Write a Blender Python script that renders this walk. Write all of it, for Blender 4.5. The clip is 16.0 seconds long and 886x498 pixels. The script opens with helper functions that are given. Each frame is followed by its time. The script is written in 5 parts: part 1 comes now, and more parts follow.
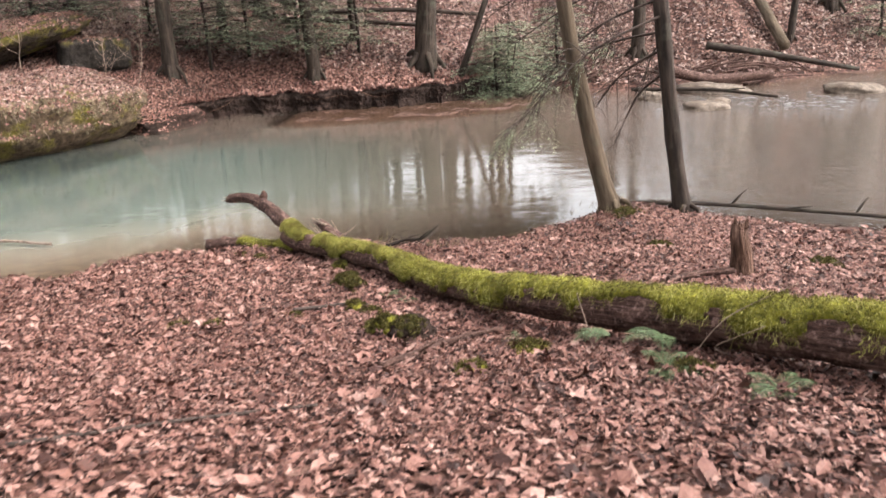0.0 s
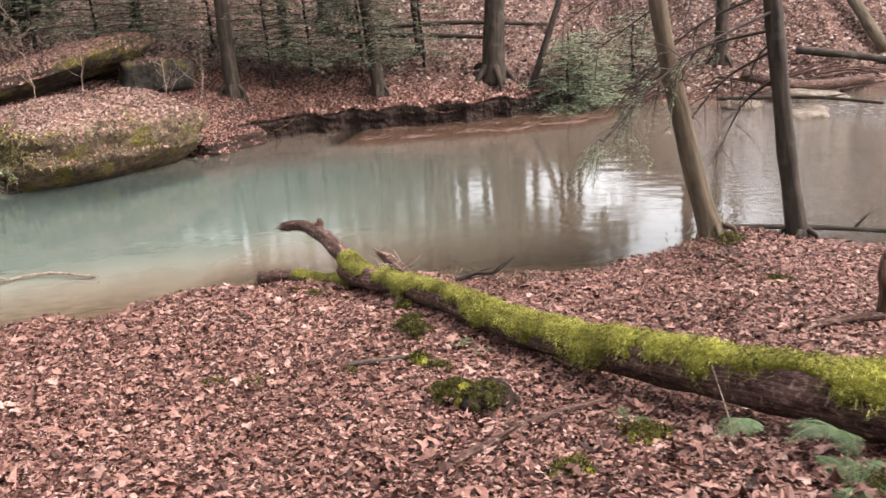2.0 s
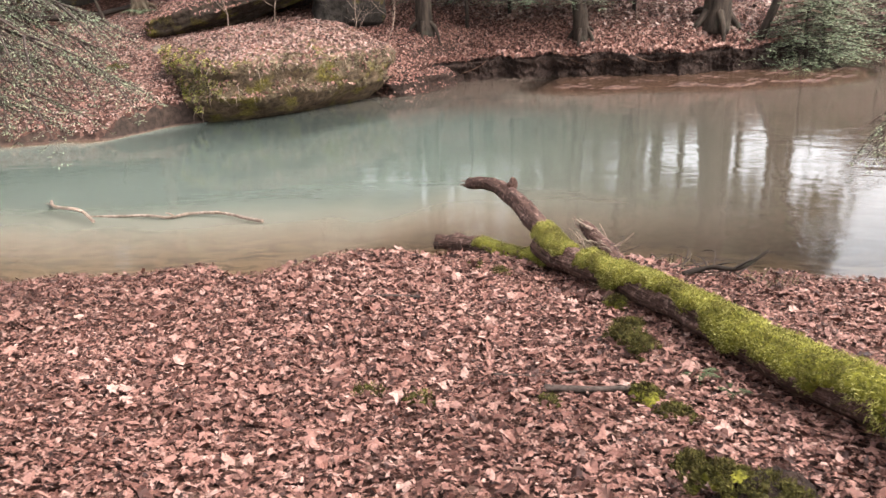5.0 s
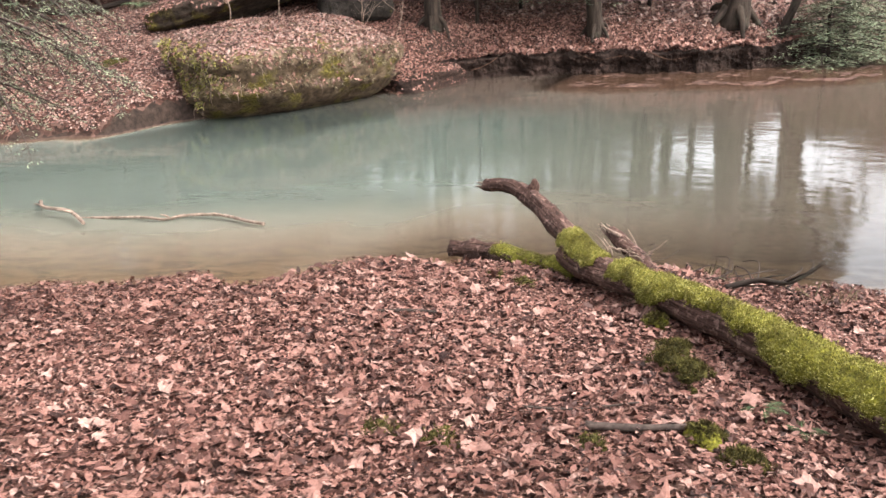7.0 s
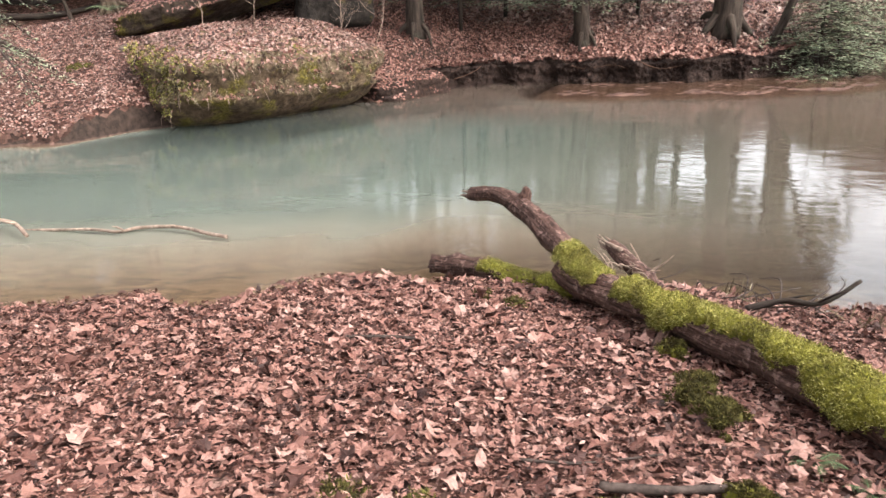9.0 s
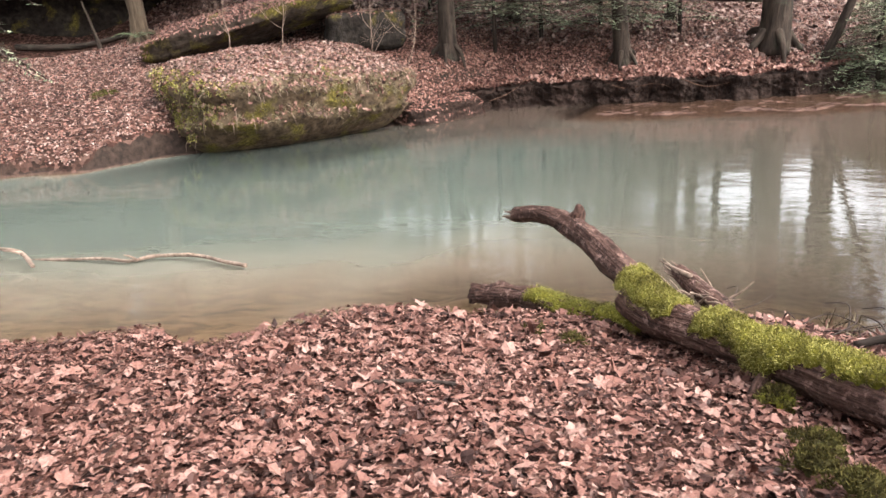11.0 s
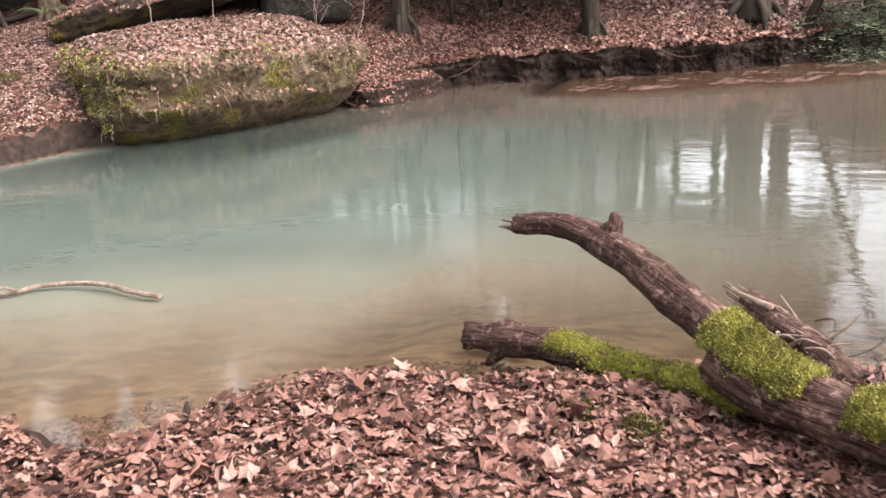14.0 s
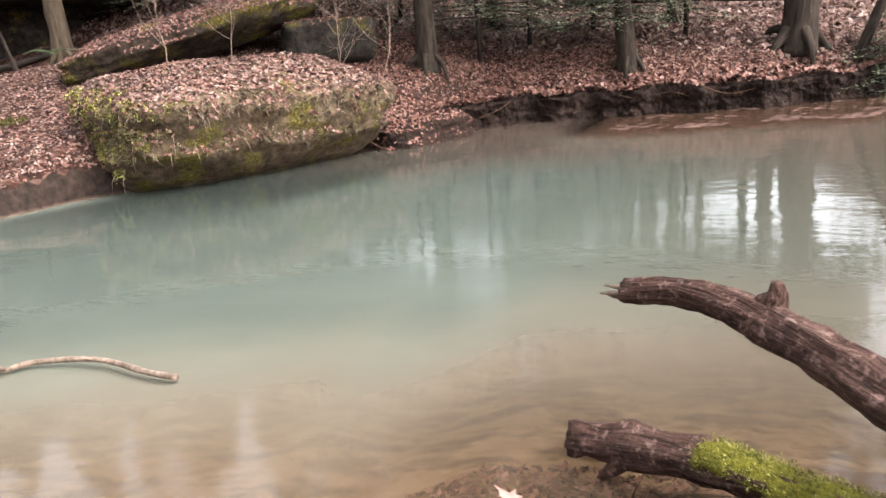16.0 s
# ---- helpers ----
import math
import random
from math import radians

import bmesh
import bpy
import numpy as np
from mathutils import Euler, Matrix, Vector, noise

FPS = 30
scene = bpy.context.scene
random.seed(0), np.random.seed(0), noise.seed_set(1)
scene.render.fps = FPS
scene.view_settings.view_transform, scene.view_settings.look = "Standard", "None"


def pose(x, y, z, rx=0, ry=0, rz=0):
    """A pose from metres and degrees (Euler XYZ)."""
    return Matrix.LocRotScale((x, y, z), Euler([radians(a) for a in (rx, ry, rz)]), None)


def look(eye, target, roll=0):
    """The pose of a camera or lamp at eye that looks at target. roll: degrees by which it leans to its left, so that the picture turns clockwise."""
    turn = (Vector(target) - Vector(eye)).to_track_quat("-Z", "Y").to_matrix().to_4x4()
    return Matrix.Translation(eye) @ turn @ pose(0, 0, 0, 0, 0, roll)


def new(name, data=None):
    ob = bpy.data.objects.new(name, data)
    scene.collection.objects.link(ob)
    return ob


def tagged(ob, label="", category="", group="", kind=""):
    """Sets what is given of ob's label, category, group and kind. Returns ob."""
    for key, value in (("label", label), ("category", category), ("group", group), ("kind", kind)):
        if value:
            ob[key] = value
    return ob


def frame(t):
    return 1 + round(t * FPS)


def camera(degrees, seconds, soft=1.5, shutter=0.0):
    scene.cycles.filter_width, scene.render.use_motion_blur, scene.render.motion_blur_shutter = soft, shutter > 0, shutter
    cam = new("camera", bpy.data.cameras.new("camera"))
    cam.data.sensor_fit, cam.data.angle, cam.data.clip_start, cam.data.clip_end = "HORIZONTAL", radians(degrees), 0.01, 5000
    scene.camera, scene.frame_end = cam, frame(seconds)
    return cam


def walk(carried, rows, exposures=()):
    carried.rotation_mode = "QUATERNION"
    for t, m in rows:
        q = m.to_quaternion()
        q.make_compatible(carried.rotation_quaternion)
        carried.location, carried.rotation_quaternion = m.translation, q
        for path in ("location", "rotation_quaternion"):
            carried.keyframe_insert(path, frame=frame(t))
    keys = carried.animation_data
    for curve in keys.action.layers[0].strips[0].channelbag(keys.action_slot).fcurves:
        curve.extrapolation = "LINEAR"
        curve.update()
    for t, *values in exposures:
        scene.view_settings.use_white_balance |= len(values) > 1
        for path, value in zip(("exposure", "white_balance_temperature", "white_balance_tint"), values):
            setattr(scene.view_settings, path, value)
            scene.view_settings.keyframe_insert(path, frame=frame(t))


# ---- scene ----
cam = camera(58.9, 16.0, shutter=0.4)
PATH = [
    (0, (0.555, -0.653, 3.188), (0.443, 1.234, 2.536), -2.1),
    (0.5, (0.638, -0.339, 3.193), (0.528, 1.565, 2.59), -2.6),
    (1, (0.594, -0.146, 3.139), (0.45, 1.756, 2.536), -3.2),
    (1.5, (0.432, 0.163, 3.121), (0.24, 2.065, 2.531), -3.7),
    (2, (0.391, 0.454, 3.028), (0.112, 2.338, 2.42), -4.0),
    (2.5, (0.313, 0.705, 3.01), (-0.03, 2.576, 2.389), -3.7),
    (3, (0.144, 0.966, 2.972), (-0.262, 2.817, 2.334), -3.4),
    (3.5, (0.137, 1.268, 2.888), (-0.357, 3.09, 2.229), -3.3),
    (4, (0.047, 1.534, 2.831), (-0.516, 3.331, 2.157), -3.0),
    (4.5, (-0.097, 1.721, 2.805), (-0.746, 3.482, 2.115), -2.9),
    (4.7, (-0.155, 1.818, 2.764), (-0.842, 3.562, 2.069), -3.1),
    (6.8, (-0.528, 2.38, 2.618), (-1.243, 4.109, 1.912), -3.0),
    (7, (-0.544, 2.445, 2.58), (-1.25, 4.181, 1.88), -2.8),
    (7.5, (-0.562, 2.612, 2.539), (-1.251, 4.361, 1.856), -2.5),
    (8, (-0.685, 2.752, 2.462), (-1.347, 4.515, 1.788), -2.2),
    (8.5, (-0.715, 2.932, 2.374), (-1.377, 4.697, 1.705), -2.2),
    (9, (-0.79, 3.104, 2.319), (-1.459, 4.868, 1.654), -2.3),
    (9.2, (-0.84, 3.152, 2.292), (-1.512, 4.912, 1.622), -2.3),
    (11.3, (-1.116, 3.821, 2.035), (-1.871, 5.582, 1.463), -3.5),
    (11.5, (-1.134, 3.877, 2.019), (-1.864, 5.652, 1.455), -3.4),
    (12, (-1.279, 4.166, 1.942), (-1.941, 5.967, 1.379), -3.4),
    (12.5, (-1.385, 4.437, 1.875), (-2.023, 6.241, 1.294), -3.6),
    (13, (-1.609, 4.639, 1.822), (-2.241, 6.427, 1.188), -3.9),
    (13.5, (-1.762, 4.832, 1.864), (-2.391, 6.615, 1.214), -4.1),
    (14, (-1.853, 5.133, 1.851), (-2.486, 6.917, 1.207), -4.3),
    (14.5, (-2.003, 5.287, 1.836), (-2.654, 7.068, 1.201), -4.5),
    (15, (-2.236, 5.454, 1.84), (-2.889, 7.248, 1.246), -4.4),
    (15.5, (-2.372, 5.682, 1.765), (-3.038, 7.484, 1.208), -4.7),
    (16, (-2.499, 5.907, 1.719), (-3.161, 7.715, 1.178), -4.9),
]
walk(cam, [(t, look(eye, target, roll)) for t, eye, target, roll in PATH])


# ---- world, sun, exposure ----
scene.view_settings.exposure = 1.76
world = bpy.data.worlds.new("overcast_sky")
scene.world = world
world.use_nodes = True
wn, wl = world.node_tree.nodes, world.node_tree.links
sky = wn.new("ShaderNodeTexSky")
sky.sky_type, sky.sun_disc = "NISHITA", False
SUN_UP, SUN_TURN = 48.0, 96.0
sky.sun_elevation, sky.sun_rotation = radians(SUN_UP), radians(SUN_TURN)
sky.air_density, sky.dust_density, sky.ozone_density = 1.0, 2.5, 1.0
wn["Background"].inputs["Strength"].default_value = 0.13
grey = wn.new("ShaderNodeRGBToBW")
cloud = wn.new("ShaderNodeMix")
cloud.data_type, cloud.inputs[0].default_value = "RGBA", 0.55
wl.new(sky.outputs["Color"], grey.inputs[0])
wl.new(sky.outputs["Color"], cloud.inputs[6])
bright = wn.new("ShaderNodeMath")
bright.operation, bright.inputs[1].default_value = "MULTIPLY", 6.0
wl.new(grey.outputs[0], bright.inputs[0])
wl.new(bright.outputs[0], cloud.inputs[7])
wl.new(cloud.outputs[2], wn["Background"].inputs["Color"])
sun = new("sun", bpy.data.lights.new("sun", "SUN"))
sun.data.energy, sun.data.angle, sun.data.color = 1.0, radians(20), (1.0, 0.95, 0.9)
sun.matrix_world = look((0, 0, 0), (-math.sin(radians(SUN_TURN)) * math.cos(radians(SUN_UP)), -math.cos(radians(SUN_TURN)) * math.cos(radians(SUN_UP)), -math.sin(radians(SUN_UP))))


# ---- materials ----
def material(name):
    m = bpy.data.materials.new(name)
    m.use_nodes = True
    nt = m.node_tree
    nt.nodes["Principled BSDF"].inputs["Specular IOR Level"].default_value = 0.12
    return m, nt, nt.nodes["Principled BSDF"]


def node(nt, kind, **values):
    n = nt.nodes.new(kind)
    for key, v in values.items():
        n.inputs[key.replace("_", " ")].default_value = v
    return n


def ramp(nt, source, stops):
    n = nt.nodes.new("ShaderNodeValToRGB")
    while len(n.color_ramp.elements) < len(stops):
        n.color_ramp.elements.new(0.5)
    for el, (at, col) in zip(n.color_ramp.elements, stops):
        el.position, el.color = at, (*col, 1)
    nt.links.new(source, n.inputs["Fac"])
    return n.outputs["Color"]


def mix(nt, fac, a, b, how="MIX"):
    n = nt.nodes.new("ShaderNodeMix")
    n.data_type, n.blend_type = "RGBA", how
    for slot, v in ((0, fac), (6, a), (7, b)):
        if isinstance(v, bpy.types.NodeSocket):
            nt.links.new(v, n.inputs[slot])
        elif slot:
            n.inputs[slot].default_value = (*v, 1)
        else:
            n.inputs[slot].default_value = v
    return n.outputs[2]


def calc(nt, how, a, b=0.0):
    n = nt.nodes.new("ShaderNodeMath")
    n.operation = how
    for slot, v in ((0, a), (1, b)):
        if isinstance(v, bpy.types.NodeSocket):
            nt.links.new(v, n.inputs[slot])
        else:
            n.inputs[slot].default_value = v
    return n.outputs[0]


def noise_of(nt, scale, detail=5, stretch=None, kind="Object"):
    if kind == "Grain":
        tc = nt.nodes.new("ShaderNodeAttribute")
        tc.attribute_name, out = "grain", tc.outputs["Vector"]
    else:
        tc = nt.nodes.new("ShaderNodeTexCoord")
        out = tc.outputs[kind]
    if stretch:
        mp = nt.nodes.new("ShaderNodeMapping")
        mp.inputs["Scale"].default_value = stretch
        nt.links.new(out, mp.inputs["Vector"])
        out = mp.outputs["Vector"]
    n = node(nt, "ShaderNodeTexNoise", Scale=scale, Detail=detail, Roughness=0.6)
    nt.links.new(out, n.inputs["Vector"])
    return n.outputs["Fac"]


def relief(nt, bsdf, height, strength, distance):
    b = node(nt, "ShaderNodeBump", Strength=strength, Distance=distance)
    nt.links.new(height, b.inputs["Height"])
    nt.links.new(b.outputs["Normal"], bsdf.inputs["Normal"])


def two_scale(name, stops, fine, coarse, rough, bump_d, stretch=None, tint=(0.6, 0.6, 0.6), strength=0.8, kind="Object"):
    """Grain at a fine scale, stains at a coarse one."""
    m, nt, b = material(name)
    f, c = noise_of(nt, fine, 6, stretch, kind), noise_of(nt, coarse, 4)
    col = ramp(nt, f, stops)
    stain = ramp(nt, c, [(0.35, tint), (0.62, (1, 1, 1))])
    nt.links.new(mix(nt, 1.0, col, stain, "MULTIPLY"), b.inputs["Base Color"])
    b.inputs["Roughness"].default_value = rough
    relief(nt, b, f, strength, bump_d)
    return m


def bark_of(name, dark, light, fine=14):
    m, nt, b = material(name)
    ridges = noise_of(nt, fine, 6, (1, 1, 0.16), "Grain")
    col = ramp(nt, ridges, [(0.32, dark), (0.68, light)])
    lichen = ramp(nt, noise_of(nt, 3.1, 5), [(0.55, (0, 0, 0)), (0.72, (1, 1, 1))])
    bw = nt.nodes.new("ShaderNodeRGBToBW")
    nt.links.new(lichen, bw.inputs[0])
    col = mix(nt, calc(nt, "MULTIPLY", bw.outputs[0], 0.45), col, (0.15, 0.155, 0.11))
    nt.links.new(col, b.inputs["Base Color"])
    b.inputs["Roughness"].default_value = 0.9
    relief(nt, b, ridges, 0.9, 0.03)
    return m


def litter_material(name, stops):
    m, nt, b = material(name)
    g = nt.nodes.new("ShaderNodeNewGeometry")
    col = ramp(nt, g.outputs["Random Per Island"], stops)
    n = noise_of(nt, 60, 4)
    col = mix(nt, 1.0, col, ramp(nt, n, [(0.3, (0.65, 0.6, 0.58)), (0.65, (1, 1, 1))]), "MULTIPLY")
    big = noise_of(nt, 0.9, 4)
    col = mix(nt, 1.0, col, ramp(nt, big, [(0.35, (0.72, 0.68, 0.66)), (0.6, (1, 1, 1))]), "MULTIPLY")
    nt.links.new(col, b.inputs["Base Color"])
    b.inputs["Roughness"].default_value = 0.62
    b.inputs["Specular IOR Level"].default_value = 0.2
    return m


def island_material(name, stops, rough=0.75, patch=(1, 1, 1), size=3.0):
    m, nt, b = material(name)
    g = nt.nodes.new("ShaderNodeNewGeometry")
    col = ramp(nt, g.outputs["Random Per Island"], stops)
    col = mix(nt, 1.0, col, ramp(nt, noise_of(nt, size, 5), [(0.38, patch), (0.56, (1, 1, 1))]), "MULTIPLY")
    nt.links.new(col, b.inputs["Base Color"])
    b.inputs["Roughness"].default_value = rough
    return m


BROWNS = [(0.0, (0.045, 0.017, 0.012)), (0.22, (0.125, 0.048, 0.034)), (0.48, (0.3, 0.136, 0.103)), (0.8, (0.46, 0.242, 0.193)), (1.0, (0.58, 0.365, 0.305))]
LEAF = litter_material("fallen_leaf", BROWNS)
LEAF_ONE = litter_material("single_leaf", BROWNS[1:])
one = LEAF_ONE.node_tree
pick = one.nodes.new("ShaderNodeObjectInfo")
for l in list(one.links):
    if l.from_socket.name == "Random Per Island":
        one.links.new(pick.outputs["Random"], l.to_socket)
# paler leaves: brighter light on hill, left bank and boulder put into colour
LEAF_LIT = litter_material("hill_leaf", [(0.0, (0.05, 0.025, 0.02)), (0.25, (0.18, 0.1, 0.08)), (0.55, (0.38, 0.245, 0.2)), (1.0, (0.62, 0.46, 0.4))])
BARK = bark_of("grey_bark", (0.025, 0.018, 0.014), (0.11, 0.077, 0.058))
BARK_TAN = bark_of("tan_bark", (0.07, 0.048, 0.032), (0.215, 0.155, 0.105))
BARK_DARK = bark_of("dark_bark", (0.022, 0.016, 0.013), (0.09, 0.064, 0.05))
TWIG = two_scale("twig", [(0.3, (0.05, 0.035, 0.03)), (0.7, (0.16, 0.115, 0.095))], 30, 3, 0.85, 0.004)
PALE_TWIG = two_scale("bleached_stick", [(0.3, (0.1, 0.065, 0.05)), (0.7, (0.36, 0.26, 0.2))], 22, 4, 0.75, 0.006)


def dead_wood():
    m, nt, b = material("weathered_wood")
    f, cross = noise_of(nt, 60, 7, (1, 1, 0.1), "Grain"), noise_of(nt, 45, 6)
    h = calc(nt, "ADD", calc(nt, "MULTIPLY", f, 0.7), calc(nt, "MULTIPLY", cross, 0.3))
    col = ramp(nt, h, [(0.36, (0.014, 0.008, 0.006)), (0.46, (0.05, 0.026, 0.02)), (0.56, (0.095, 0.052, 0.04)), (0.68, (0.17, 0.105, 0.085))])
    lichen = ramp(nt, noise_of(nt, 24, 7), [(0.55, (0, 0, 0)), (0.64, (1, 1, 1))])
    bw = nt.nodes.new("ShaderNodeRGBToBW")
    nt.links.new(lichen, bw.inputs[0])
    col = mix(nt, calc(nt, "MULTIPLY", bw.outputs[0], 0.5), col, (0.34, 0.22, 0.19))
    nt.links.new(mix(nt, 1.0, col, ramp(nt, noise_of(nt, 5, 4), [(0.35, (0.7, 0.64, 0.62)), (0.6, (1, 1, 1))]), "MULTIPLY"), b.inputs["Base Color"])
    b.inputs["Roughness"].default_value = 0.82
    relief(nt, b, h, 1.0, 0.03)
    return m


DEAD_WOOD = dead_wood()
STUMP_WOOD = two_scale("stump_wood", [(0.32, (0.04, 0.02, 0.014)), (0.5, (0.15, 0.08, 0.056)), (0.68, (0.3, 0.18, 0.13))], 40, 5, 0.85, 0.03, (1, 1, 0.12), (0.6, 0.55, 0.5), 1.0, "Grain")
FOAM_GLINT = two_scale("white_water", [(0.3, (0.12, 0.115, 0.115)), (0.7, (0.34, 0.33, 0.34))], 20, 3, 0.25, 0.01)
MOSS = island_material("moss_tuft", [(0.0, (0.08, 0.083, 0.018)), (0.45, (0.22, 0.195, 0.04)), (0.8, (0.36, 0.325, 0.085)), (1.0, (0.5, 0.45, 0.18))], 0.9, (0.34, 0.31, 0.32), 4.0)
MOSS_BED = two_scale("moss_bed", [(0.3, (0.05, 0.05, 0.01)), (0.7, (0.26, 0.235, 0.03))], 40, 4, 0.95, 0.012)
MOSS_LOW = island_material("ground_moss", [(0.0, (0.05, 0.045, 0.012)), (0.5, (0.12, 0.105, 0.025)), (1.0, (0.24, 0.2, 0.06))], 0.95, (0.4, 0.34, 0.34), 14.0)
MOSS_LOW_BED = two_scale("ground_moss_bed", [(0.3, (0.03, 0.025, 0.01)), (0.7, (0.12, 0.1, 0.025))], 40, 9, 0.95, 0.012)
NEEDLE = island_material("hemlock_needle", [(0.0, (0.075, 0.095, 0.055)), (0.5, (0.17, 0.2, 0.12)), (1.0, (0.33, 0.34, 0.22))], 0.6)
FERN = island_material("fern_leaf", [(0.0, (0.05, 0.068, 0.03)), (0.6, (0.095, 0.13, 0.058)), (1.0, (0.17, 0.2, 0.095))], 0.55)
GRASS = island_material("dry_grass", [(0.0, (0.08, 0.058, 0.03)), (0.6, (0.22, 0.17, 0.1)), (1.0, (0.4, 0.34, 0.22))], 0.8)


def rock_material(name, mossiness, dark, light):
    m, nt, b = material(name)
    f = noise_of(nt, 7, 8)
    col = ramp(nt, f, [(0.3, dark), (0.7, light)])
    col = mix(nt, 1.0, col, ramp(nt, noise_of(nt, 1.3, 4), [(0.35, (0.55, 0.5, 0.47)), (0.6, (1, 1, 1))]), "MULTIPLY")
    pm = noise_of(nt, 2.1, 6)
    cover = nt.nodes.new("ShaderNodeValToRGB")
    cover.color_ramp.elements[0].position, cover.color_ramp.elements[1].position = mossiness, mossiness + 0.12
    nt.links.new(pm, cover.inputs["Fac"])
    mosscol = ramp(nt, noise_of(nt, 28, 5), [(0.3, (0.04, 0.033, 0.01)), (0.55, (0.17, 0.135, 0.03)), (0.75, (0.38, 0.3, 0.08))])
    nt.links.new(mix(nt, cover.outputs["Color"], col, mosscol), b.inputs["Base Color"])
    b.inputs["Roughness"].default_value = 0.9
    relief(nt, b, f, 1.0, 0.06)
    return m


ROCK_MOSS = rock_material("mossy_rock", 0.52, (0.035, 0.024, 0.016), (0.27, 0.19, 0.12))
ROCK_SLAB = rock_material("slab_rock", 0.5, (0.025, 0.018, 0.013), (0.13, 0.095, 0.072))
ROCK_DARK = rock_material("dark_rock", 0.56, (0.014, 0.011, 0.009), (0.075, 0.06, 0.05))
ROCK_PALE = rock_material("pale_rock", 0.8, (0.1, 0.075, 0.058), (0.34, 0.27, 0.215))
SOIL = two_scale("bank_soil", [(0.3, (0.016, 0.009, 0.007)), (0.7, (0.085, 0.05, 0.038))], 16, 1.6, 0.95, 0.08, strength=1.0)


def ground_material():
    m, nt, b = material("forest_floor")
    g = nt.nodes.new("ShaderNodeNewGeometry")
    nrm, pos = nt.nodes.new("ShaderNodeSeparateXYZ"), nt.nodes.new("ShaderNodeSeparateXYZ")
    nt.links.new(g.outputs["True Normal"], nrm.inputs[0])
    nt.links.new(g.outputs["Position"], pos.inputs[0])
    v = node(nt, "ShaderNodeTexVoronoi", Scale=15.0)
    tc = nt.nodes.new("ShaderNodeTexCoord")
    nt.links.new(tc.outputs["Object"], v.inputs["Vector"])
    bw = nt.nodes.new("ShaderNodeRGBToBW")
    nt.links.new(v.outputs["Color"], bw.inputs[0])
    litter = ramp(nt, bw.outputs[0], [(0.2, (0.03, 0.012, 0.008)), (0.5, (0.09, 0.038, 0.027)), (0.72, (0.18, 0.09, 0.066)), (0.9, (0.38, 0.225, 0.18))])
    litter = mix(nt, 1.0, litter, ramp(nt, noise_of(nt, 0.8, 5), [(0.35, (0.6, 0.56, 0.54)), (0.62, (1, 1, 1))]), "MULTIPLY")
    f = noise_of(nt, 11, 6)
    soil = ramp(nt, f, [(0.3, (0.012, 0.008, 0.006)), (0.7, (0.065, 0.04, 0.03))])
    sand = ramp(nt, noise_of(nt, 5, 6), [(0.3, (0.3, 0.19, 0.115)), (0.7, (0.56, 0.39, 0.26))])
    sand = mix(nt, 1.0, sand, ramp(nt, noise_of(nt, 2.4, 6, (1, 1.6, 1)), [(0.4, (0.32, 0.28, 0.25)), (0.54, (1, 1, 1))]), "MULTIPLY")
    across = nt.nodes.new("ShaderNodeMapRange")
    nt.links.new(pos.outputs["Y"], across.inputs["Value"])
    across.inputs["From Min"].default_value, across.inputs["From Max"].default_value = 9.5, 12.0
    sand = mix(nt, across.outputs[0], sand, ramp(nt, f, [(0.3, (0.09, 0.055, 0.044)), (0.7, (0.28, 0.175, 0.14))]))
    steep = nt.nodes.new("ShaderNodeMapRange")
    nt.links.new(nrm.outputs["Z"], steep.inputs["Value"])
    steep.inputs["From Min"].default_value, steep.inputs["From Max"].default_value = 0.72, 0.45
    col = mix(nt, steep.outputs[0], litter, soil)
    wet = nt.nodes.new("ShaderNodeMapRange")
    nt.links.new(pos.outputs["Z"], wet.inputs["Value"])
    wet.inputs["From Min"].default_value, wet.inputs["From Max"].default_value = -0.07, -0.13
    col = mix(nt, wet.outputs[0], col, sand)
    nt.links.new(col, b.inputs["Base Color"])
    b.inputs["Roughness"].default_value = 0.85
    relief(nt, b, f, 0.7, 0.03)
    return m


